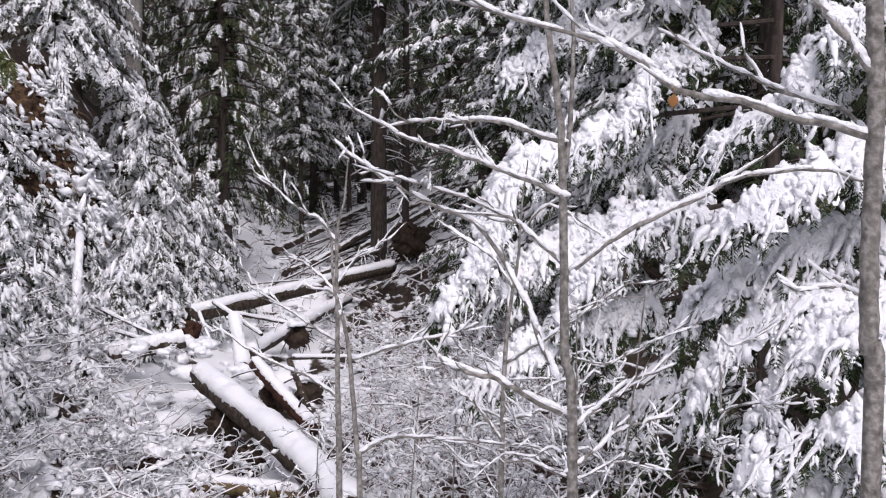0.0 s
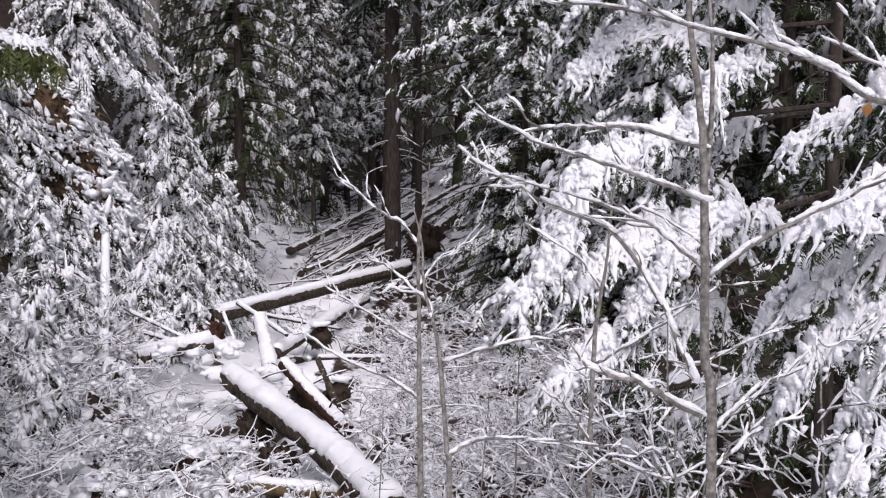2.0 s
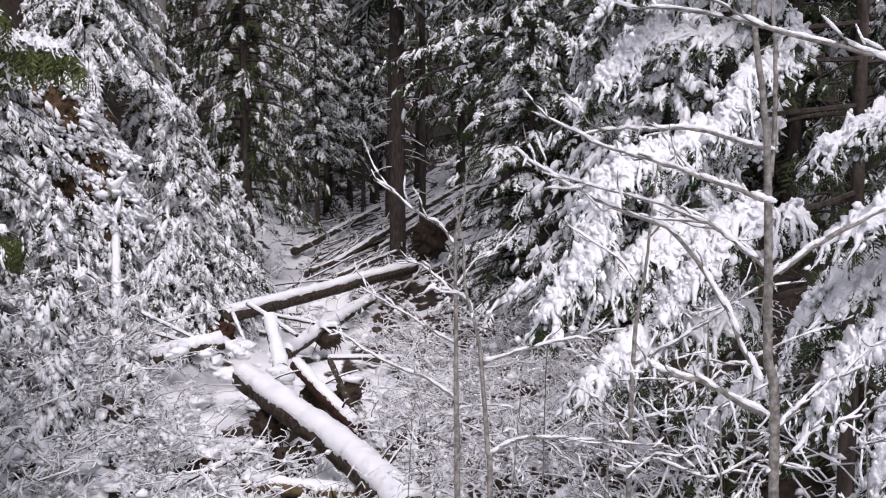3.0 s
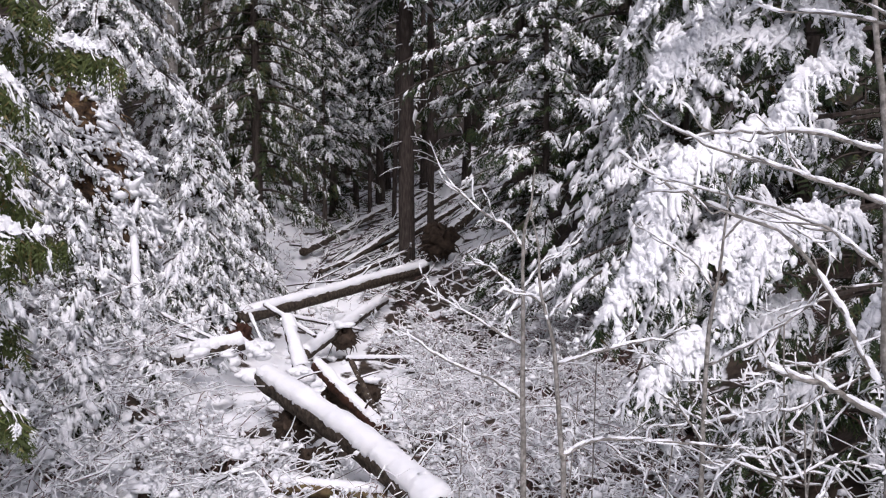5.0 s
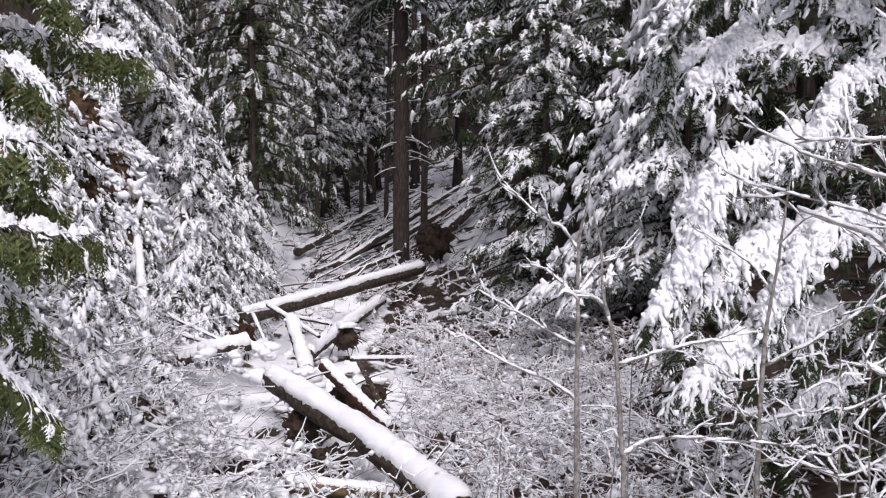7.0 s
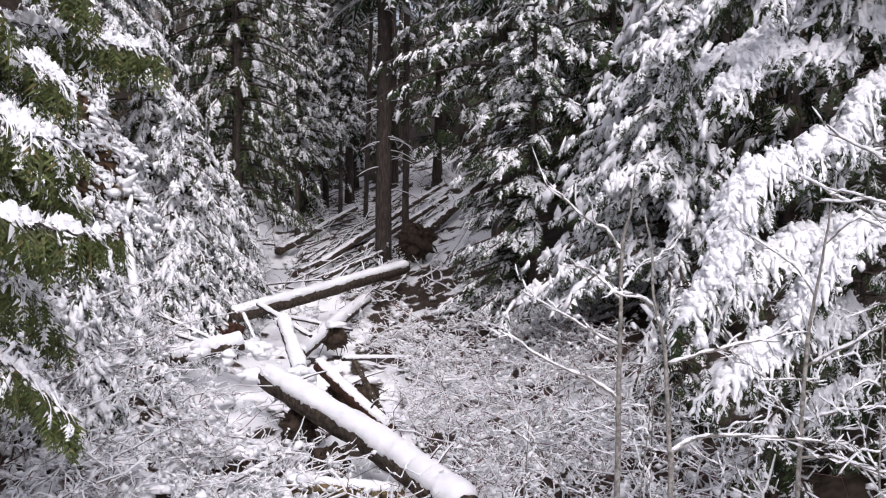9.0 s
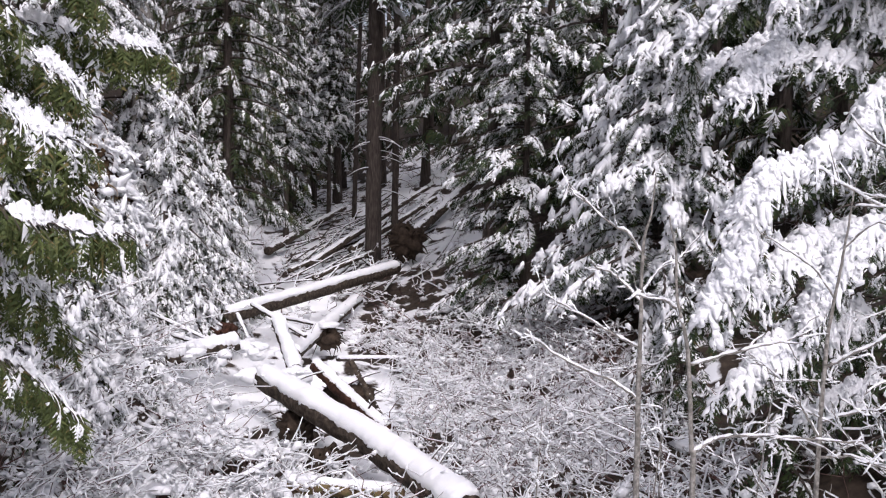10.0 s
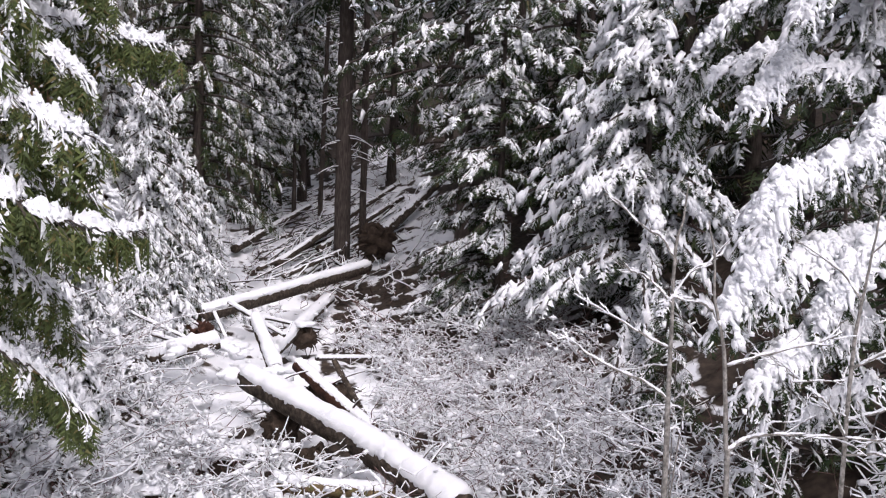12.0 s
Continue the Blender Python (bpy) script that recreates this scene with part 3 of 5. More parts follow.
def boulder_snow():
    """Pillows of snow over stones and stumps on the floor of the ravine."""
    snow = Geo()
    n = 240
    x, y = rng.uniform(-6.5, 4.5, n), rng.uniform(13, 33, n)
    z = np.array([floor_at(a, b) for a, b in zip(x, y)])
    ang = rng.uniform(0, 3.14, n)
    ax = frames_of(np.stack([np.cos(ang), np.sin(ang), 0 * ang], 1))
    s = np.clip(rng.lognormal(-2.1, 0.55, n), 0.04, 0.42)[:, None]
    snow.add(*lumps(np.stack([x, y, z + s[:, 0] * 0.3], 1), ax, s * [[1.3, 0.9, 0.7]], 2, 0.2))
    n = 420
    x, y = rng.uniform(-9.0, -2.4, n), rng.uniform(11.5, 21, n)
    ok = off_log(x, y)
    x, y = x[ok], y[ok]
    n = len(x)
    z = np.array([floor_at(a, b) for a, b in zip(x, y)])
    s = np.clip(rng.lognormal(-2.2, 0.5, n), 0.04, 0.3)[:, None]
    ang = rng.uniform(0, 3.14, n)
    snow.add(*lumps(np.stack([x, y, z + rng.uniform(0.0, 0.5, n)], 1), frames_of(np.stack([np.cos(ang), np.sin(ang), rng.normal(0, 0.3, n)], 1)), s * np.stack([rng.uniform(1.0, 1.9, n), rng.uniform(0.7, 1.1, n), rng.uniform(0.35, 0.7, n)], 1), 2, 0.2))
    for cx, cy, cz, spread in ((-4.35, 20.5, -4.72, 0.22), (-6.0, 21.3, -4.25, 0.35), (-4.9, 22.2, -4.4, 0.3), (-3.4, 21.9, -4.95, 0.25), (-5.3, 23.3, -4.5, 0.35)):
        n = 14
        c = np.array([cx, cy, cz]) + rng.normal(0, spread, (n, 3)) * [1, 1, 0.25]
        ang = rng.uniform(0, 3.14, n)
        snow.add(*lumps(c, frames_of(np.stack([np.cos(ang), np.sin(ang), 0 * ang], 1)), rng.uniform(0.06, 0.2, (n, 1)) * [[1.5, 1.1, 0.75]], 2, 0.16))
    ob = part("snow_pillows", snow, [SNOW])
    tagged(ob, "rounded pillows of snow over stones and stumps", "snow", kind="stuff")


boulder_snow()

# ---- brush ----
def twig_lines(origin, way, length, bend, steps=5):
    s = np.linspace(0, 1, steps)[None, :, None]
    o, w = origin[:, None], way[:, None]
    return o + w * s * length[:, None, None] + bend[:, None] * (s * s) * length[:, None, None]


def many_tubes(geo, lines, r0, r1, sides=3, slot=0, lift=None):
    """Slim tubes along many lines (n, k, 3) at once."""
    n, k, _ = lines.shape
    p = lines if lift is None else lines + np.array([0, 0, 1.0]) * lift[:, None, None]
    d = np.gradient(p, axis=1)
    d /= np.linalg.norm(d, axis=2, keepdims=True) + 1e-9
    side = np.cross(d, np.array([0.31, 0.2, 0.93]))
    side /= np.linalg.norm(side, axis=2, keepdims=True) + 1e-9
    up = np.cross(side, d)
    r = (r0[:, None] * (1 - np.linspace(0, 1, k)) + r1[:, None] * np.linspace(0, 1, k))
    if lift is not None:
        r = r * rng.uniform(0.45, 1.4, r.shape)
    a = np.arange(sides) * 2 * np.pi / sides
    v = p[:, :, None] + r[:, :, None, None] * (np.cos(a)[None, None, :, None] * side[:, :, None] + np.sin(a)[None, None, :, None] * up[:, :, None])
    i, j = np.meshgrid(np.arange(k - 1), np.arange(sides), indexing="ij")
    q0, q1, q2, q3 = (x.ravel() for x in (i * sides + j, i * sides + (j + 1) % sides, (i + 1) * sides + (j + 1) % sides, (i + 1) * sides + j))
    f = np.concatenate([np.stack([q0, q1, q2], 1), np.stack([q0, q2, q3], 1)])
    geo.add(v.reshape(-1, 3), (f[None] + (np.arange(n) * k * sides)[:, None, None]).reshape(-1, 3), slot)


def thicket(name, label, stems, xr, yr, height, thick, keep=None, twigs=7, snow_share=0.85, flat=0.6, clot=1.0):
    """A thicket of arching stems, each with side twigs, and the snow caught on them."""
    x, y = rng.uniform(*xr, stems), rng.uniform(*yr, stems)
    if keep is not None:
        ok = keep(x, y)
        x, y = x[ok], y[ok]
    bushy = np.array([noise.noise((a * 0.8, b * 0.8, 2.0)) for a, b in zip(x, y)]) > rng.uniform(-0.55, 0.15, len(x))
    x, y = x[bushy], y[bushy]
    n = len(x)
    z = ground_z(x, y) - 0.05
    o = np.stack([x, y, z], 1)
    way = np.stack([rng.normal(0, flat, n), rng.normal(0, flat, n), np.ones(n)], 1)
    L = height * rng.uniform(0.5, 1.25, n)
    bend = np.stack([rng.normal(0, 0.35, n), rng.normal(0, 0.35, n), rng.uniform(-0.55, -0.1, n)], 1)
    stemlines = twig_lines(o, way, L, bend, 6)
    stemlines[:, 1:] += np.cumsum(rng.normal(0, 0.075, (n, 5, 3)) * L[:, None, None] * [1, 1, 0.4], axis=1)
    geo, snow = Geo(), Geo()
    r = thick * rng.uniform(0.7, 1.4, n)
    many_tubes(geo, stemlines, r, r * 0.3, 3)
    o2, w2, l2 = [], [], []
    for _ in range(twigs):
        k = rng.integers(2, 6, n)
        o2.append(stemlines[np.arange(n), k])
        w = rng.normal(size=(n, 3)) * [1, 1, 0.5] + [0, 0, 0.25]
        w2.append(w / np.linalg.norm(w, axis=1, keepdims=True))
        l2.append(np.minimum(L, 1.3) * rng.uniform(0.12, 0.45, n))
    o2, w2, l2 = np.concatenate(o2), np.concatenate(w2), np.concatenate(l2)
    m = len(o2)
    lines = twig_lines(o2, w2, l2, rng.normal(0, 0.25, (m, 3)) - [0, 0, 0.15], 4)
    lines[:, 1:-1] += rng.normal(0, 0.17, (m, 2, 3)) * l2[:, None, None]
    r2 = np.repeat(thick * 0.55, m)
    many_tubes(geo, lines, r2, r2 * 0.4, 3)
    pick = rng.random(n) < snow_share
    many_tubes(snow, stemlines[pick][:, 2:], r[pick] * 1.3, r[pick] * 0.9, 4, 0, r[pick] * 1.0)
    pick = rng.random(m) < snow_share
    many_tubes(snow, lines[pick], r2[pick] * 2.5, r2[pick] * 1.9, 3, 0, r2[pick] * 1.6)
    tips = lines[pick][:, 1:].reshape(-1, 3)
    tips = tips[rng.random(len(tips)) < 0.42]
    q = len(tips)
    size = thick * clot * rng.lognormal(0.8, 0.5, q)[:, None]
    snow.add(*lumps(tips + [0, 0, thick], frames_of(rng.normal(size=(q, 3)) * [1, 1, 0.3]), size * np.array([[1.5, 1.0, 0.85]]), 0, 0.22))
    ob = part(name, geo, [TWIG], smooth=False)
    tagged(ob, label, "shrubs", kind="stuff")
    sn = part("snow_on_" + name, snow, [SNOW])
    tagged(sn, "snow lining the twigs of the brush", "snow", kind="stuff")


off_logs = lambda x, y: ~((np.abs(x - np.interp(y, [14, 17, 20], [0.3, -1.6, -4.1])) < 0.9) & (y < 21)) & ~((x > -4.5) & (x < -0.8) & (y > 17.5) & (y < 27) & (rng.random(len(x)) < 0.85))
thicket("brush", "dense red-brown brush lined with snow on the ravine floor", 1150, (-1.8, 5.0), (11.5, 29), 1.35, 0.012, off_logs, 8, 0.72, 0.6, 1.1)
thicket("bank_brush", "low tangled brush lined with snow on the bank", 900, (-9.0, -2.5), (11, 21), 1.1, 0.0125, off_logs, 8, 0.85, 0.6, 1.15)
thicket("slope_brush", "snowy undergrowth on the far slope", 520, (-10, 5.5), (29, 62), 1.1, 0.018, None, 5, 0.65)
thicket("wood_brush", "dark leafless undergrowth between the trunks of the woods", 380, (4.2, 13), (11, 34), 1.7, 0.010, None, 6, 0.25)
thicket("near_brush", "tall bare brush with snow beside the alders", 40, (0.2, 5.5), (7.0, 11.5), 3.3, 0.012, None, 16, 0.9, 0.2)


slope_sticks()


# ---- alders ----
def alder(name, trunks, branches, label, seed_twigs=6, snow_depth=1.0, fine=2):
    """A young alder: stems, limbs with twigs, and the snow on each limb. Lines with base and tip radius."""
    first = np.array(trunks[0][0][0])
    ob = thing(name, (first[0], first[1], floor_at(first[0], first[1])), label, "tree", "young alders")
    for n, (pts, r0, r1) in enumerate(trunks):
        pts = [(pts[0][0], pts[0][1], floor_at(first[0], first[1]) - 0.2), *pts] if n == 0 else pts
        line = smooth_line(pts, 40)
        line[1:] += rng.normal(0, 0.0015, (39, 3))
        geo = Geo()
        geo.add(*tube(line, np.linspace(r0, r1, 40), 10, rough=0.012))
        part("trunk" if n == 0 else "stem", geo, [ALDER], ob)
    for pts, r0, r1 in branches:
        line = smooth_line(pts, 22)
        line[2:] += rng.normal(0, r0 * 0.35, (20, 3))
        geo, snow = Geo(), Geo()
        rad = np.linspace(r0, r1, 22)
        geo.add(*tube(line, rad, 7))
        def cap(l, r, share=0.8):
            d = np.linalg.norm(np.diff(l, axis=0), axis=1).sum()
            n = max(2, int(d / 0.026))
            i = np.sort(rng.uniform(0, len(l) - 1, n))
            i = i[rng.random(n) < share]
            if len(i) < 1:
                return
            c = np.stack([np.interp(i, np.arange(len(l)), l[:, k]) for k in range(3)], 1)
            g = np.stack([np.interp(i, np.arange(len(l)), np.gradient(l[:, k])) for k in range(3)], 1)
            rr = np.interp(i, np.arange(len(l)), r)
            w = (rr * 0.72 + 0.0034) * snow_depth
            sz = np.stack([rng.uniform(0.02, 0.075, len(i)), w * rng.uniform(0.6, 1.35, len(i)), w * rng.uniform(0.5, 1.45, len(i))], 1)
            snow.add(*lumps(c + np.array([0, 0, 1.0]) * (rr * 0.8 + 0.004)[:, None], frames_of(g), sz, fine, 0.1))
        cap(line, rad, 0.78)
        span = np.linalg.norm(line[-1] - line[0])
        limb = part("branch", geo, [ALDER], ob)
        for _ in range(seed_twigs):
            k = rng.integers(6, 22)
            d = np.gradient(line, axis=0)[k]
            w = d / np.linalg.norm(d) + rng.normal(0, 0.5, 3) * [1, 0.6, 1] + [0, 0, 0.15]
            L = min(span, 1.0) * rng.uniform(0.08, 0.24)
            tw = smooth_line([line[k], line[k] + w * L * 0.35 + rng.normal(0, 0.07 * L, 3), line[k] + w * L * 0.7 + rng.normal(0, 0.10 * L, 3), line[k] + w * L + [0, 0, 0.1 * L]], 7)
            tr = np.linspace(min(0.006, r0 * 0.6), 0.0025, 7)
            twig = Geo()
            twig.add(*tube(tw, tr, 4))
            part("twig", twig, [ALDER], limb)
            cap(tw, tr, 0.42)
        part("snow", snow, [SNOW], limb, "snow riding on the branch")
    return ob


alder("alder", [([(2.48, 4.15, -1.6), (2.43, 4.15, -0.86), (2.42, 4.15, -0.42), (2.40, 4.15, 0.12), (2.37, 4.15, 0.38), (2.32, 4.15, 0.76), (2.30, 4.18, 1.6)], 0.027, 0.011),
                ([(2.42, 4.15, -0.01), (2.45, 4.2, 0.31), (2.46, 4.25, 0.63), (2.45, 4.3, 1.0), (2.5, 4.3, 1.5)], 0.013, 0.006)],
      [([(2.40, 4.15, 0.12), (2.11, 4.3, 0.22), (1.86, 4.4, 0.23), (1.62, 4.5, 0.24)], 0.012, 0.004),
       ([(2.39, 4.15, -0.12), (2.06, 4.3, 0.02), (1.72, 4.4, 0.13), (1.36, 4.5, 0.31)], 0.012, 0.004),
       ([(2.43, 4.15, -0.46), (2.17, 4.3, -0.24), (1.78, 4.5, -0.09), (1.42, 4.6, 0.0)], 0.010, 0.003),
       ([(2.39, 4.15, -0.98), (2.25, 4.25, -0.66), (2.04, 4.4, -0.3), (1.69, 4.6, -0.14), (1.41, 4.75, 0.03), (1.25, 4.8, 0.15)], 0.015, 0.004),
       ([(2.42, 4.15, -1.16), (2.11, 4.1, -0.99), (1.90, 4.1, -0.93), (1.83, 4.1, -0.87)], 0.017, 0.008),
       ([(2.47, 4.15, -0.47), (2.69, 4.15, -0.3), (3.04, 4.2, -0.14), (3.25, 4.2, -0.04), (3.61, 4.25, 0.0), (3.88, 4.3, -0.05)], 0.014, 0.006),
       ([(2.45, 4.15, -1.27), (2.58, 4.2, -1.16), (2.76, 4.3, -1.05), (3.0, 4.4, -0.99)], 0.010, 0.005),
       ([(2.46, 4.15, -1.44), (2.61, 4.2, -1.34), (2.76, 4.3, -1.27), (3.01, 4.4, -1.24)], 0.010, 0.005)],
      "young alder with mottled grey bark and snow-lined branches")
alder("alder", [([(3.30, 2.96, -1.2), (3.27, 2.96, -0.58), (3.26, 2.96, -0.21), (3.26, 2.96, 0.16), (3.24, 2.96, 0.6), (3.22, 2.96, 1.5)], 0.033, 0.025)],
      [([(3.25, 2.96, 0.08), (3.0, 3.0, 0.16), (2.65, 3.05, 0.24), (2.52, 3.1, 0.35), (2.38, 3.15, 0.42), (2.09, 3.25, 0.52), (1.85, 3.35, 0.6)], 0.014, 0.005),
       ([(3.24, 2.96, 0.29), (3.14, 3.0, 0.45), (3.07, 3.05, 0.55), (2.95, 3.1, 0.75)], 0.014, 0.006),
       ([(3.27, 2.96, -0.45), (3.18, 3.0, -0.41), (3.05, 3.05, -0.43)], 0.008, 0.003),
       ([(3.26, 2.96, 0.06), (3.23, 3.1, 0.17), (3.08, 3.3, 0.27), (2.91, 3.5, 0.4), (2.74, 3.6, 0.52)], 0.009, 0.004)],
      "thicker grey alder stem with a long snow-laden limb")
alder("alder", [([(0.95, 7.2, -2.78), (0.94, 7.2, -1.87), (0.94, 7.2, -1.37), (0.94, 7.2, -0.51), (1.0, 7.2, -0.22), (1.03, 7.2, 0.11)], 0.032, 0.006)],
      [([(0.94, 7.2, -1.88), (0.74, 7.2, -1.73), (0.35, 7.2, -1.56), (0.10, 7.2, -1.41), (-0.09, 7.2, -1.29)], 0.014, 0.005),
       ([(0.95, 7.2, -1.41), (0.75, 7.3, -1.31), (0.41, 7.4, -1.12), (0.11, 7.5, -0.96)], 0.011, 0.005),
       ([(0.97, 7.2, -0.62), (0.81, 7.2, -0.4), (0.6, 7.2, -0.28), (0.42, 7.2, -0.12), (0.29, 7.2, -0.02)], 0.012, 0.005),
       ([(0.94, 7.2, -1.0), (0.78, 7.2, -0.83), (0.62, 7.2, -0.72), (0.45, 7.25, -0.7)], 0.010, 0.004),
       ([(0.95, 7.2, -0.9), (1.1, 7.2, -0.7), (1.25, 7.2, -0.62), (1.45, 7.2, -0.4)], 0.009, 0.004)],
      "thin upright alder sapling with a snowy side limb")
alder("alder", [([(1.20, 6.5, -2.52), (1.18, 6.5, -2.1), (1.13, 6.5, -1.43), (1.09, 6.5, -1.16), (1.01, 6.5, -0.85), (0.99, 6.5, -0.5), (0.92, 6.5, -0.2)], 0.026, 0.006)],
      [([(1.20, 6.5, -2.13), (1.36, 6.5, -2.04), (1.60, 6.4, -1.96), (1.92, 6.3, -1.96), (2.44, 6.2, -1.96)], 0.016, 0.007),
       ([(1.14, 6.5, -1.41), (1.59, 6.4, -1.25), (1.89, 6.4, -1.19), (2.1, 6.4, -1.1)], 0.011, 0.004),
       ([(1.06, 6.5, -1.05), (1.01, 6.6, -0.93), (0.78, 6.7, -0.86), (0.71, 6.7, -0.88)], 0.015, 0.007)],
      "slender leaning alder sapling with an arching snowy branch")
alder("alder", [([(2.28, 6.56, -2.54), (2.30, 6.56, -1.4), (2.33, 6.56, -1.04), (2.39, 6.56, -0.64), (2.41, 6.5, -0.24), (2.45, 6.5, 0.1)], 0.024, 0.005)],
      [([(2.30, 6.56, -1.44), (2.54, 6.4, -1.25), (2.75, 6.3, -1.08), (3.15, 6.2, -0.77)], 0.013, 0.006),
       ([(2.28, 6.56, -2.03), (2.07, 6.5, -1.74), (1.89, 6.5, -1.61)], 0.012, 0.005),
       ([(2.35, 6.56, -0.86), (2.20, 6.6, -0.64), (2.02, 6.6, -0.51), (1.78, 6.7, -0.34)], 0.009, 0.004),
       ([(2.40, 6.56, -0.46), (2.59, 6.4, -0.24), (2.90, 6.3, -0.4), (3.14, 6.2, -0.6)], 0.010, 0.004),
       ([(2.29, 6.56, -1.9), (2.6, 6.4, -1.75), (2.9, 6.3, -1.7), (3.3, 6.2, -1.45)], 0.013, 0.006),
       ([(2.29, 6.56, -2.2), (2.5, 6.4, -2.15), (2.8, 6.2, -2.2), (3.1, 6.1, -2.0)], 0.012, 0.006)],
      "crooked alder sapling with many snow-capped limbs")


# ---- snow-loaded shrubs below the alders ----
def shrub(x, y, top, limbs, label):
    """A crooked many-limbed shrub that leans out of the brush."""
    z0 = floor_at(x, y)
    tip = np.array([x + rng.normal(0, 0.15), y + rng.normal(0, 0.1), top])
    branches = []
    for k in range(limbs):
        z = z0 + (top - z0) * rng.uniform(0.55, 1.0)
        a, L = rng.uniform(0, 6.28), rng.uniform(0.3, 0.75)
        way = np.array([np.cos(a), 0.6 * np.sin(a), rng.uniform(-0.05, 0.5)])
        at = np.array([x, y, z0]) + (tip - [x, y, z0]) * (z - z0) / (top - z0)
        pts = [at]
        for q in range(4):
            pts.append(pts[-1] + way * L / 4 + rng.normal(0, 0.11, 3) * [1, 0.6, 1])
        branches.append(([tuple(p) for p in pts], 0.0065, 0.003))
    ob = alder("shrub", [([(x, y, z0 + 0.4), (x + rng.normal(0, 0.05), y, z0 + 0.5 * (top - z0)), tuple(tip)], 0.018, 0.006)], branches, label, 8, 1.25, 1)
    return tagged(ob, label, "shrub", "snowy shrubs below the alders")


for x, y, top, limbs in ((2.9, 6.3, -1.0, 11), (3.35, 7.0, -0.9, 10), (2.2, 7.7, -1.7, 10), (3.7, 5.7, -1.3, 10), (1.5, 8.4, -2.1, 9), (2.75, 5.6, -1.6, 9), (0.4, 9.2, -2.6, 9), (1.9, 9.4, -1.9, 9)):
    shrub(x, y, top, limbs, "crooked bare shrub with every limb capped in snow")


def leaf_at(p, size):
    """A curled leaf left hanging on a twig."""
    ob = thing("withered_leaf", p, "curled orange-brown leaf hanging from an alder twig", "leaf")
    u, v = np.meshgrid(np.linspace(-1, 1, 5), np.linspace(0, 1, 7))
    w = np.sin(np.pi * np.clip(v, 0.03, 0.97)) ** 0.8 * 0.42
    pts = np.stack([u * w, 0.25 * u * u * w + 0.15 * v * v, -v], 2).reshape(-1, 3) * size + p
    i, j = np.meshgrid(np.arange(6), np.arange(4), indexing="ij")
    a = (i * 5 + j).ravel()
    geo = Geo()
    geo.add(pts, np.concatenate([np.stack([a, a + 1, a + 6], 1), np.stack([a, a + 6, a + 5], 1)]))
    geo.add(*tube([np.array(p) + [0, 0, 0.02], p], [0.0012, 0.0012], 4))
    part("blade", geo, [LEAF], ob)


leaf_at((2.63, 3.04, 0.225), 0.042)

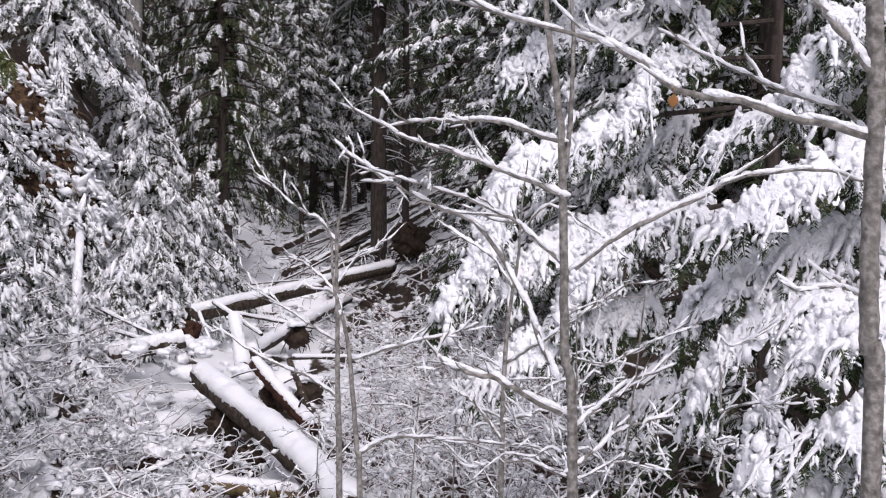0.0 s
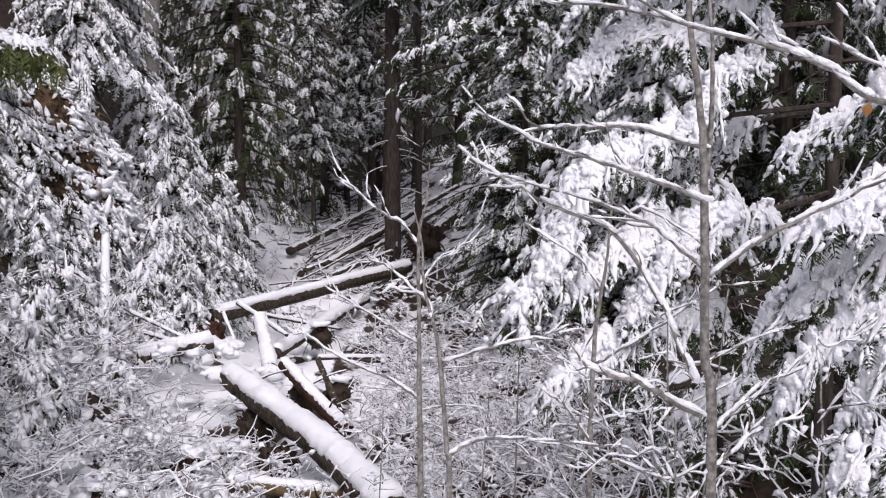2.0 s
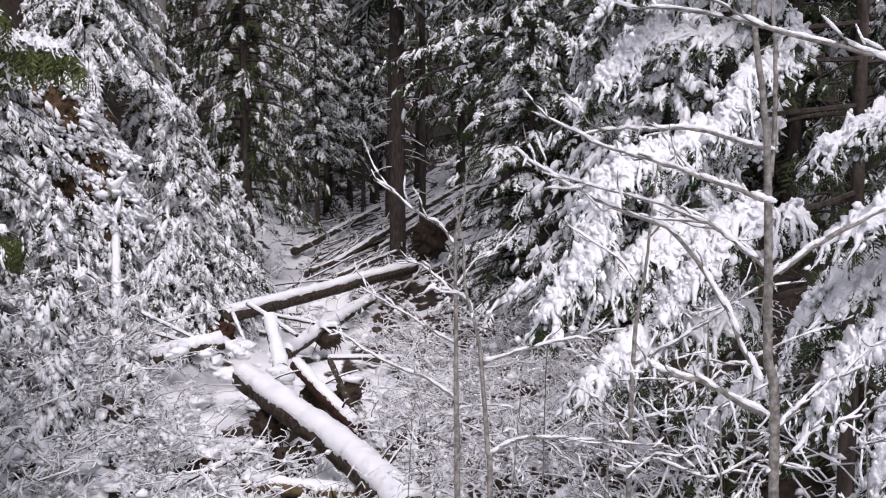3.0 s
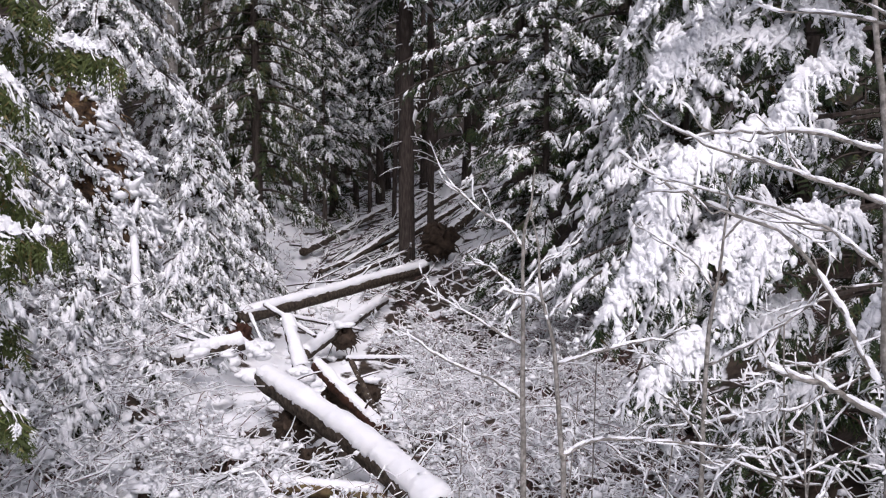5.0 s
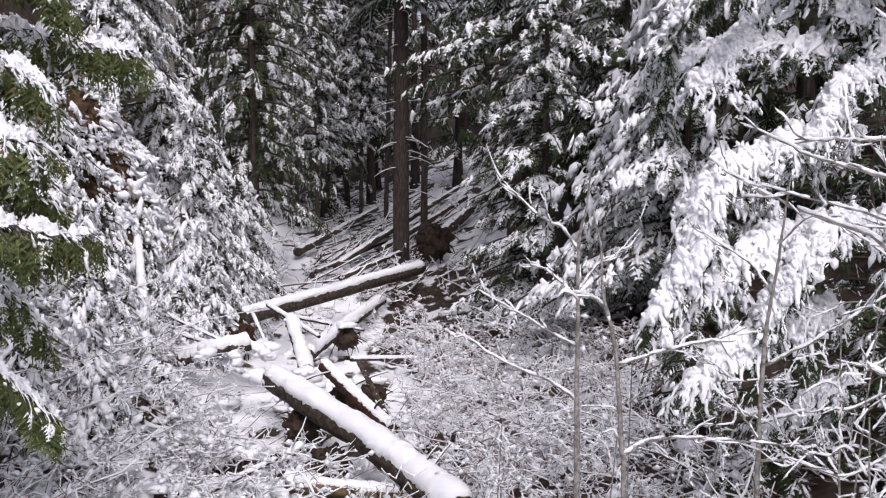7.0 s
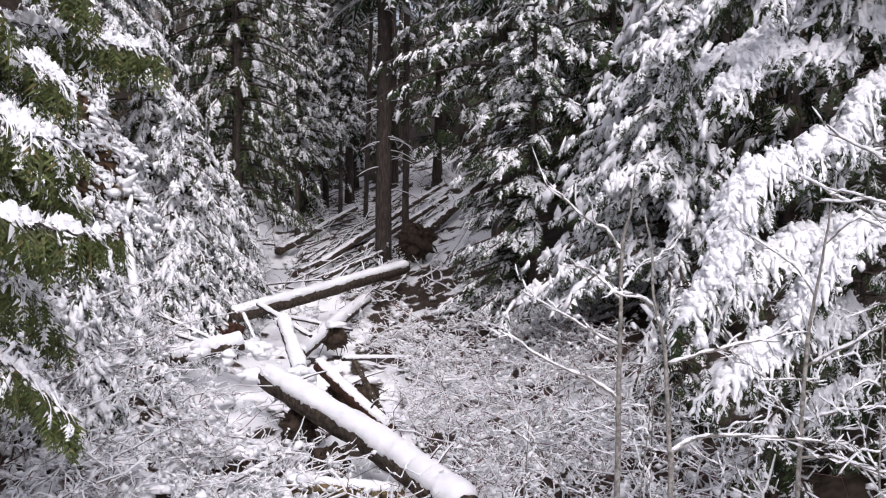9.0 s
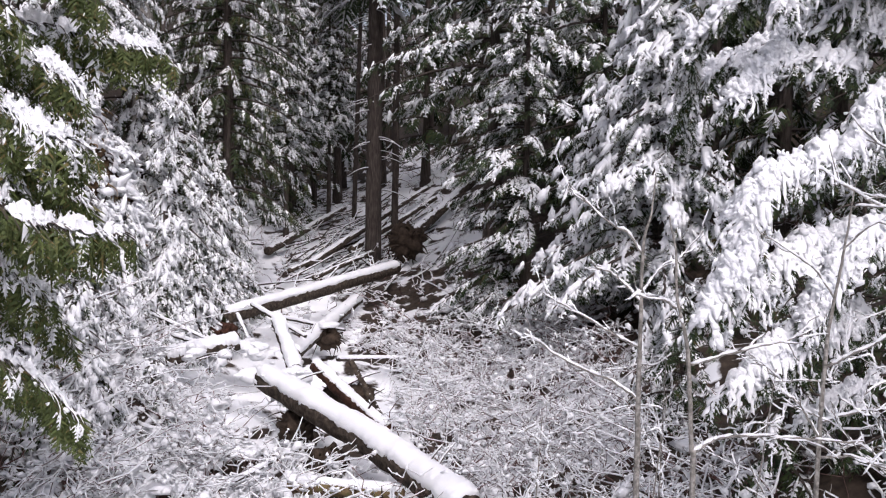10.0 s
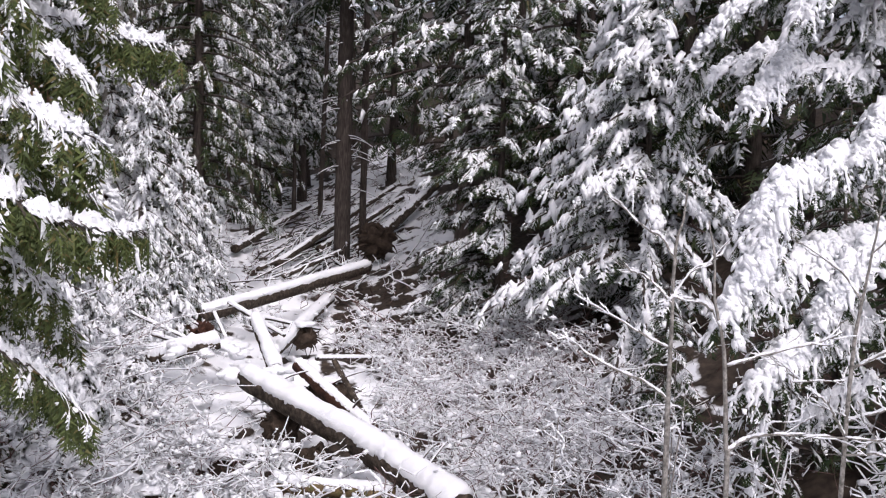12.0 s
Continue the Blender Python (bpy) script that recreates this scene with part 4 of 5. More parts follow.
# ---- conifers close by, bough by bough ----
def snow_blanket(snow, line, width, bare, fold):
    """A lumpy coverlet of snow over a bough, folded down at both sides, torn into lobes at its rim."""
    seg = np.linalg.norm(np.diff(line, axis=0), axis=1)
    u = np.concatenate([[0], np.cumsum(seg)]) / seg.sum()
    rows, cols = max(12, int(seg.sum() * (1 - bare) / 0.028)), 25
    s = np.linspace(max(bare, 0.05), 1.02, rows)
    p = np.stack([np.interp(s, u, line[:, k]) for k in range(3)], 1)
    d = np.stack([np.interp(s, u, np.gradient(line[:, k])) for k in range(3)], 1)
    d[:, 2] = 0
    d /= np.linalg.norm(d, axis=1, keepdims=True) + 1e-9
    side = np.stack([d[:, 1], -d[:, 0], 0 * d[:, 0]], 1)
    v = np.linspace(-1, 1, cols)
    lobe = lambda q, k: 0.75 + 0.5 * noise.noise((q * 4.0, k, p[0, 2])) + 0.22 * noise.noise((q * 9.0, k, p[0, 0])) + 0.08 * noise.noise((q * 20.0, k, p[0, 1]))
    arc = np.arange(rows) * 0.028
    w = np.array([[lobe(q, 3.0), lobe(q, 9.0)] for q in arc]) * (width * np.minimum(1, (1.03 - s) * 5 + 0.25) * np.minimum(1, 0.5 + s))[:, None]
    w = np.clip(w, 0.02, None)
    half = np.where(v[None] < 0, w[:, :1], w[:, 1:])
    across = half * v[None]
    g = p[:, None] + side[:, None] * across[..., None]
    g[..., 2] += 0.03 - fold * np.abs(across) ** 1.35 / width**0.35
    flat = g.reshape(-1, 3)
    big = np.array([noise.noise(q * 4.0) for q in flat]).reshape(rows, cols)
    small = np.array([noise.noise(q * 9.0) + 0.7 * noise.noise(q * 20.0) for q in flat]).reshape(rows, cols)
    rim = np.sqrt(np.clip(1 - v**2, 0, 1))[None] * np.minimum(1, np.minimum(np.arange(rows), np.arange(rows)[::-1]) / 3.0)[:, None]
    hole = np.clip((0.22 - np.abs(v)[None] * 0.36 + 0.9 * big + 0.75 * small) * 3.0 + 0.8, 0, 1)
    thick = 0.075 * rim * hole * np.clip(1 + 0.7 * big + 1.3 * small, 0.15, 2.2)
    top, low = g.copy(), g.copy()
    top[..., 2] += np.clip(thick, 0, None) + 0.02 * small
    top += side[:, None] * (0.05 * small * rim)[..., None]
    low[..., 2] -= 0.25 * np.clip(thick, 0, None) + 0.002 - 0.02 * small
    i, j = np.meshgrid(np.arange(rows - 1), np.arange(cols - 1), indexing="ij")
    solid = (hole[:-1, :-1] + hole[1:, 1:] + hole[1:, :-1] + hole[:-1, 1:] > 0.4).ravel()
    a, b, c, e = (x.ravel()[solid] for x in (i * cols + j, (i + 1) * cols + j, (i + 1) * cols + j + 1, i * cols + j + 1))
    snow.add(top.reshape(-1, 3), np.concatenate([np.stack([a, b, c], 1), np.stack([a, c, e], 1)]))
    snow.add(low.reshape(-1, 3), np.concatenate([np.stack([a, c, b], 1), np.stack([a, e, c], 1)]))
    on = np.flatnonzero((hole > 0.25).ravel())
    on = on[rng.random(len(on)) < 0.2 + 0.35 * (np.abs(np.tile(v, rows))[on] > 0.8)]
    n = len(on)
    r = rng.lognormal(-3.75, 0.4, n)[:, None] * min(1.0, width / 0.25)
    way = np.repeat(side, cols, 0)[on] * np.sign(np.tile(v, rows)[on] + 1e-6)[:, None] + rng.normal(0, 0.5, (n, 3)) - [0, 0, fold]
    snow.add(*lumps(top.reshape(-1, 3)[on] + rng.normal(0, 0.012, (n, 3)), frames_of(way), r * np.stack([rng.uniform(1.0, 2.2, n), rng.uniform(0.8, 1.2, n), rng.uniform(0.6, 1.0, n)], 1), 1, 0.2))


def fan_bough(wood, snow, line, reach, step, spray, hang, amount, needles_hang, pad, bare, blanket, fold):
    """A broad bough: side branchlets both ways off the limb, sprays on each, and snow blankets that sag over them."""
    wood.add(*tube(line, np.linspace(0.03, 0.008, len(line)), 5), 0)
    if blanket:
        snow_blanket(snow, line, blanket, bare, fold)
    seg = np.linalg.norm(np.diff(line, axis=0), axis=1)
    u = np.concatenate([[0], np.cumsum(seg)]) / seg.sum()
    count = int(seg.sum() * (1 - bare) / step)
    orig, axes, sizes = [], [], []
    for k in range(count):
        s = bare + (1 - bare) * (k + rng.uniform(0, 1)) / count
        o = np.array([np.interp(s, u, line[:, c]) for c in range(3)])
        d = np.array([np.interp(s, u, np.gradient(line[:, c])) for c in range(3)])
        d /= np.linalg.norm(d) + 1e-9
        side = np.cross(d, [0, 0, 1.0])
        side /= np.linalg.norm(side) + 1e-9
        way = d * rng.uniform(0.5, 1.0) + side * rng.choice([-1, 1]) * rng.uniform(0.5, 1.0) + np.array([0, 0, rng.uniform(-0.35, 0.1)])
        L = reach * (1.15 - 0.65 * s) * rng.uniform(0.6, 1.25)
        t = np.linspace(0, 1, 6)[:, None]
        twig = o + way * L * t + np.array([0, 0, -1.0]) * (hang * L) * t * t
        wood.add(*tube(twig, np.linspace(0.009, 0.003, 6), 3), 0)
        fo, fa, fs = bough_fronds(twig, 0.105, spray, needles_hang)
        orig.append(fo), axes.append(fa), sizes.append(fs)
        load = amount + 0.9 * noise.noise(o * 1.6)
        if load > 0.25:
            r = pad * np.clip(load, 0.4, 1.2) * np.array([0.5, 0.9, 1.0, 0.9, 0.65, 0.3]) * rng.uniform(0.35, 1.4, 6)
            snow.add(*tube(twig + [0, 0, 0.5 * pad] + rng.normal(0, pad * 0.35, (6, 3)), r * 0.85, 5, 0.75, False, 0.3))
            n = rng.integers(1, 4)
            i = rng.uniform(0.5, 5, n)
            c = np.stack([np.interp(i, np.arange(6), twig[:, q]) for q in range(3)], 1) + rng.normal(0, pad * 1.0, (n, 3)) * [1, 1, 0.5]
            ax = frames_of(np.tile(way, (n, 1)) + rng.normal(0, 0.4, (n, 3)) - [0, 0, hang * 0.8])
            snow.add(*lumps(c, ax, pad * np.stack([rng.uniform(0.5, 1.25, n), rng.uniform(0.35, 0.8, n), rng.uniform(0.3, 0.65, n)], 1), 1, 0.3))
    o, a, z = np.concatenate(orig), np.concatenate(axes), np.concatenate(sizes)
    place_templates(wood, SPRAYS if needles_hang > 1 else FRONDS, o, a, z, 1)
    patch = np.array([noise.noise(p * 2.2) for p in o])
    held = rng.random(len(o)) < np.clip(amount + 0.8 * patch, 0, 1)
    snow_on_fronds(snow, o[held], a[held], z[held], 0.45, 0, 0, 1.0)
    clots(snow, o[held], a[held], z[held], patch[held], pad * 0.8, 0, 0.5 if amount > 0.5 else 0.3)


def close_conifer(name, base, height, radius, boughs, label, reach, step, spray, hang, amount, pad, needles_hang, needles, filler=(), bare=0.12, blanket=0.0, fold=0.8):
    """A conifer whose lower boughs are shaped one by one; filler: (lowest, highest, count, reach, from angle, to angle)."""
    ob = thing(name, base, label, "tree")
    b = np.array(base, float)
    geo = Geo()
    line = b + np.linspace(0, 1, 14)[:, None] * [0, 0, height + 0.4] - [0, 0, 0.4]
    geo.add(*tube(line, np.linspace(radius, radius * 0.2, 14), 12, rough=0.05))
    part("trunk", geo, [BARK], ob)
    lines = []
    for pts in boughs:
        p0 = np.array(pts[0])
        stem = np.array([b[0], b[1], p0[2] + 0.12 * np.linalg.norm(p0[:2] - b[:2])])
        lines.append((smooth_line([stem, *pts], 16), 1.0))
    for low, high, count, limb_reach, a0, a1 in filler:
        for i in range(count):
            z = low + (high - low) * (i + rng.uniform(0, 1)) / count
            lines.append((limb_line(b + [0, 0, z], rng.uniform(a0, a1), limb_reach * rng.uniform(0.8, 1.15), 0.1, 0.45, 10), 0.9))
    for line, k in lines:
        wood, snow = Geo(), Geo()
        fan_bough(wood, snow, line, reach * k, step, spray, hang, amount, needles_hang, pad, bare, blanket if k == 1.0 else blanket * 0.45, fold)
        limb = part("bough", wood, [BARK, needles], ob, smooth=False)
        part("snow", snow, [SNOW], limb, "heavy clotted snow")
    return ob


close_conifer("laden_fir", (5.4, 9.6, floor_at(5.4, 9.6)), 13, 0.11,
              [[(3.75, 9.2, 1.50), (3.35, 9.3, 1.52), (2.89, 9.2, 1.44), (2.45, 9.0, 1.0)],
               [(4.0, 8.7, 1.11), (3.66, 8.5, 0.7), (3.38, 8.4, 0.36)],
               [(3.71, 8.8, 0.58), (3.0, 8.6, 0.31), (2.4, 8.3, 0.02), (2.2, 8.1, -0.68), (1.75, 7.95, -1.30)],
               [(3.46, 8.6, -1.36), (2.74, 8.2, -1.52), (2.14, 8.0, -1.95)],
               [(4.39, 8.6, -0.32), (3.58, 8.3, -0.42), (3.22, 8.2, -0.8), (2.87, 8.1, -1.28)],
               [(4.08, 9.2, 1.95), (4.36, 9.0, 1.67), (4.38, 8.8, 1.35)],
               [(3.3, 8.6, -0.5), (2.7, 8.4, -0.75), (2.35, 8.2, -1.15)],
               [(3.6, 8.9, 2.6), (3.1, 8.8, 2.4), (2.8, 8.6, 2.0)],
               [(4.0, 10.3, 2.9), (3.3, 10.8, 2.6), (2.8, 11.0, 2.1), (2.72, 11.3, 1.55), (2.85, 11.6, 1.0)],
               [(4.3, 9.7, 2.6), (3.75, 9.7, 2.4), (3.4, 9.7, 2.12), (3.2, 9.6, 1.7)],
               [(4.4, 11.0, 2.2), (3.6, 11.6, 1.9), (3.1, 12.0, 1.5), (3.05, 12.3, 0.8)]],
              "fir bent under thick fresh snow beside the ravine", 0.46, 0.040, 0.17, 0.6, 0.92, 0.046, 0.8, NEEDLES, [(2.5, 6.0, 2, 1.8, 2.6, 4.0), (7.2, 9.5, 5, 2.0, 1.8, 4.6), (3, 8, 4, 2.2, -1.2, 1.2)], 0.42, 0.27, 1.0)
close_conifer("laden_hemlock", (6.1, 6.9, floor_at(6.1, 6.9)), 12, 0.11,
              [[(4.97, 6.3, 0.24), (4.47, 6.2, 0.07), (4.04, 6.2, -0.21), (3.83, 6.4, -0.38)],
               [(5.15, 6.6, -0.38), (4.45, 6.6, -0.51), (3.97, 6.8, -0.79), (3.72, 7.0, -1.23)],
               [(5.02, 6.3, -0.85), (4.38, 6.4, -0.91), (3.97, 6.5, -1.23), (3.71, 6.5, -1.75)],
               [(4.88, 6.0, -1.13), (4.47, 6.1, -1.11), (4.20, 6.2, -1.5), (4.06, 6.2, -1.91)],
               [(4.80, 5.8, -1.55), (4.41, 5.9, -1.74), (4.07, 6.0, -1.93), (3.88, 6.0, -2.22)],
               [(5.09, 6.6, 1.04), (4.56, 6.5, 0.9), (4.33, 6.4, 0.56)],
               [(4.9, 6.2, -2.0), (4.3, 6.2, -2.2), (3.8, 6.3, -2.6)]],
              "hemlock with drooping boughs smothered in snow", 0.42, 0.042, 0.16, 0.75, 0.92, 0.038, 0.9, NEEDLES, [(2.0, 4.5, 3, 1.7, 2.4, 4.0), (5.5, 8, 4, 2.0, 2.0, 4.6)], 0.36, 0.24, 1.3)
close_conifer("green_fir", (-8.0, 10.6, floor_at(-8.0, 10.6)), 15, 0.2,
              [[(-5.95, 9.4, -0.02), (-5.27, 9.4, -0.38), (-4.71, 9.9, -0.57), (-4.43, 10.3, -0.62)],
               [(-6.18, 9.7, 1.01), (-5.48, 9.7, 0.79), (-5.07, 9.7, 0.53), (-4.83, 10.0, 0.44)],
               [(-6.24, 10.0, -1.89), (-5.70, 10.2, -2.19), (-5.29, 10.5, -2.67), (-5.08, 10.7, -3.05)],
               [(-7.02, 12.0, 2.21), (-5.87, 12.0, 2.11), (-5.34, 12.2, 1.99), (-4.54, 12.3, 1.85)],
               [(-6.09, 9.8, 1.75), (-5.64, 9.8, 0.92), (-5.40, 9.8, 0.37)],
               [(-6.65, 11.0, -1.37), (-5.92, 11.2, -1.52), (-5.64, 11.4, -1.85)],
               [(-6.3, 11.2, 3.2), (-5.6, 11.3, 2.9), (-5.1, 11.4, 2.4)],
               [(-6.3, 10.6, 0.3), (-5.6, 10.8, 0.1), (-5.1, 11.0, -0.25)],
               [(-6.4, 10.8, 1.7), (-5.7, 10.9, 1.55), (-5.2, 11.0, 1.2)],
               [(-6.3, 10.2, -0.8), (-5.8, 10.2, -1.0), (-5.4, 10.4, -1.35)]],
              "green fir whose hanging sprays carry snow on top only", 0.50, 0.036, 0.36, 0.5, 0.34, 0.040, 2.2, FRESH, [(3.0, 9, 6, 2.4, -0.9, 0.9)], 0.12, 0.11, 1.0)

# ---- conifers of the ravine ----
def base_at(x, y, down=0.1):
    return (x, y, floor_at(x, y) - down)


conifer("laden_fir", base_at(6.9, 24.0), 12.0, 0.5, 5.0, 0.6, 150, "broad fir evenly coated with snow, boughs sweeping low", spacing=0.19, spray=0.52, hang=0.9, droop=0.36, amount=1.2, sector=(1.8, 5.2), fingers=2, pads=0.13)
conifer("dark_fir", base_at(12.6, 21.0), 15.0, 0.8, 4.0, 1.2, 60, "dark fir behind the bent one with patchy snow", spacing=0.24, spray=0.55, hang=0.9, droop=0.36, amount=0.25, sector=(1.9, 5.0))
conifer("dark_fir", base_at(3.7, 30.0), 14.0, 0.6, 3.3, 0.9, 95, "dark green fir lightly dusted with snow at the ravine", spacing=0.2, spray=0.55, hang=0.6, droop=0.3, amount=0.55, sector=(1.9, 5.6), pads=0.06)
conifer("dark_fir", base_at(7.2, 33.0), 17.0, 2.0, 3.6, 1.2, 60, "dark fir in the shade of the woods", spacing=0.28, spray=0.75, hang=0.7, droop=0.3, amount=0.3, sector=(1.6, 5.6))
conifer("tall_fir", base_at(3.2, 35.5), 24.0, 7.8, 5.6, 3.0, 70, "tall fir whose snowy boughs hang over the ravine", radius=0.32, spacing=0.22, spray=0.75, hang=0.8, droop=0.34, amount=0.62, pads=0.11)
for x, y, h, first in ((-7.0, 50.0, 17.0, 5.0), (-4.9, 56.0, 18.0, 6.0), (-8.8, 54.0, 19.0, 5.5)):
    conifer("frosted_fir", base_at(x, y), h, first, 3.3, 1.2, 75, "slim shaded fir frosted all over with fine snow", radius=0.14, spacing=0.26, spray=0.6, hang=0.9, droop=0.3, amount=1.2, fingers=0, pads=0.09, group="frosted firs up the ravine")
conifer("dark_cedar", base_at(-7.9, 36.5), 20.0, 3.0, 3.6, 2.8, 130, "dark cedar with hanging sprays flecked with snow", radius=0.3, spacing=0.14, spray=0.52, hang=1.5, droop=0.4, amount=0.26, needles=CEDAR, templates=SPRAYS)
for x, y, h, reach, high, count, first in ((-11.4, 29.0, 8.0, 3.6, 1.6, 75, 2.8), (-11.0, 21.9, 5.2, 2.9, 1.0, 80, 0.1), (-8.3, 28.6, 6.0, 2.6, 0.7, 75, 0.1), (-7.6, 31.5, 4.6, 2.4, 0.7, 50, 0.1), (-11.8, 20.0, 6.0, 3.4, 1.0, 60, 0.1), (-9.9, 30.6, 5.0, 2.6, 0.8, 60, 0.1), (-7.9, 25.9, 2.6, 1.7, 0.5, 50, 0.1)):
    conifer("bank_cedar", base_at(x, y), h, first, reach, high, count, "cedar on the bank buried in fresh snow", radius=0.16, spacing=0.21, spray=0.52, hang=1.2, droop=0.55, amount=1.3, needles=CEDAR, sector=(-2.3, 1.0), templates=SPRAYS, power=0.8, fingers=3, pads=0.082, group="snowy cedars on the bank")
for x, y, h, reach in ((-8.3, 19.6, 3.0, 1.5), (-10.0, 18.3, 4.0, 2.0), (-7.4, 23.4, 2.2, 1.3), (-9.4, 21.3, 2.6, 1.5), (-6.9, 25.6, 2.6, 1.2), (-6.6, 28.2, 2.4, 1.1), (-8.6, 16.2, 2.4, 1.4), (-9.6, 17.2, 3.2, 1.6), (-7.7, 17.9, 2.1, 1.1), (-9.0, 22.6, 2.8, 1.3), (-7.3, 21.4, 1.5, 0.9), (-8.1, 20.5, 2.0, 1.1), (-7.0, 16.8, 1.7, 0.9), (-8.6, 24.2, 2.4, 1.2), (-6.7, 23.0, 1.3, 0.8), (-6.5, 19.3, 1.1, 0.7), (-7.7, 15.0, 1.8, 1.0)):
    conifer("young_cedar", base_at(x, y), h, 0.15, reach, 0.25, 46, "young cedar hung with white clumps of snow", radius=0.07, spacing=0.16, spray=0.40, hang=1.2, droop=0.5, amount=1.0, needles=CEDAR, templates=SPRAYS, fingers=2, pads=0.085, group="snowy cedars on the bank")
for x, y, h, reach in ((5.4, 13.2, 4.5, 1.5), (7.6, 15.2, 6.0, 1.9), (4.9, 17.0, 3.2, 1.2), (8.4, 11.4, 6.0, 1.9), (6.9, 12.6, 5.0, 1.6), (8.6, 8.2, 5.5, 1.8), (9.8, 16.5, 7.0, 2.2)):
    conifer("understory_fir", base_at(x, y), h, 0.2, reach, 0.2, 40, "shaded understory fir with little snow", radius=0.07, spacing=0.17, spray=0.42, hang=0.7, droop=0.35, amount=0.35, group="understory firs")
conifer("young_fir", base_at(-6.5, 33.0), 2.6, 0.1, 0.75, 0.1, 36, "small upright fir speckled with snow", radius=0.05, spacing=0.12, spray=0.3, hang=0.6, droop=0.3, amount=0.75)


def earth_bank():
    """A torn face of ochre earth high on the bank, with snowy ledges and hanging roots."""
    ob = thing("earth_bank", (-9.3, 26.0, floor_at(-9.3, 26.0)), "torn ochre earth face with snowy ledges and hanging roots", "earth bank")
    u, v = np.meshgrid(np.linspace(22.6, 29.4, 70), np.linspace(-1.9, 3.4, 50), indexing="ij")
    rough = np.array([0.55 * noise.noise((a * 0.7, b * 0.9, 1.0)) + 0.28 * noise.noise((a * 1.9, b * 2.6, 4.0)) + 0.24 * noise.noise((a * 5, b * 5, 7.0)) for a, b in zip(u.ravel(), v.ravel())]).reshape(u.shape)
    x = -9.35 - 0.42 * (v - 0.3) - 0.09 * (u - 25.6) ** 2 + rough
    face = lambda y, z: np.array([float(x[np.clip(int((y - 22.6) / 6.8 * 69), 0, 69), np.clip(int((z + 1.9) / 5.3 * 49), 0, 49)]), y, z])
    i, j = np.meshgrid(np.arange(69), np.arange(49), indexing="ij")
    a = (i * 50 + j).ravel()
    front, geo, snow = np.stack([x, u, v], 2).reshape(-1, 3), Geo(), Geo()
    geo.add(front, np.concatenate([np.stack([a, a + 50, a + 51], 1), np.stack([a, a + 51, a + 1], 1)]))
    geo.add(front - [0.6, 0, 0.1], np.concatenate([np.stack([a, a + 51, a + 50], 1), np.stack([a, a + 1, a + 51], 1)]))
    part("earth_face", geo, [EARTH], ob)
    for z0, y0, y1, tilt in ((2.7, 23.2, 29.0, 0.05), (1.95, 24.6, 29.0, -0.1), (1.45, 23.0, 26.6, -0.22), (0.95, 25.6, 28.8, -0.25), (0.55, 22.9, 26.4, -0.3), (0.1, 25.4, 28.6, -0.3), (-0.7, 23.4, 28.0, -0.1), (-1.3, 23.0, 28.5, 0.0)):
        n = int((y1 - y0) * 75)
        y = rng.uniform(y0, y1, n)
        z = z0 + tilt * (y - y0) + rng.normal(0, 0.27, n)
        c = np.array([face(p, q) for p, q in zip(y, z)]) + np.stack([rng.uniform(0.0, 0.25, n), 0 * y, 0 * y], 1)
        r = rng.lognormal(-2.95, 0.42, n)[:, None]
        snow.add(*lumps(c, frames_of(np.stack([rng.normal(0.4, 0.4, n), rng.normal(0, 0.6, n), rng.normal(-0.5, 0.3, n)], 1)), r * np.stack([rng.uniform(1.2, 2.8, n), rng.uniform(0.7, 1.1, n), rng.uniform(0.5, 0.9, n)], 1), 1, 0.34))
    part("snow", snow, [SNOW], ob, "snow lodged on the ledges")
    for k in range(34):
        p = face(rng.uniform(23.6, 28.4), rng.uniform(-0.5, 2.6)) + [0.05, 0, 0]
        L = rng.uniform(0.4, 1.1)
        way = np.array([rng.uniform(0.15, 0.5), rng.normal(0, 0.4), -0.5])
        root = Geo()
        root.add(*tube(smooth_line([p, p + way * L * 0.5 + [0.1, 0, 0.1], p + way * L + rng.normal(0, 0.12, 3)], 8), np.linspace(0.022, 0.006, 8), 4))
        part("root", root, [CUTWOOD if k % 3 else ROT], ob)


earth_bank()



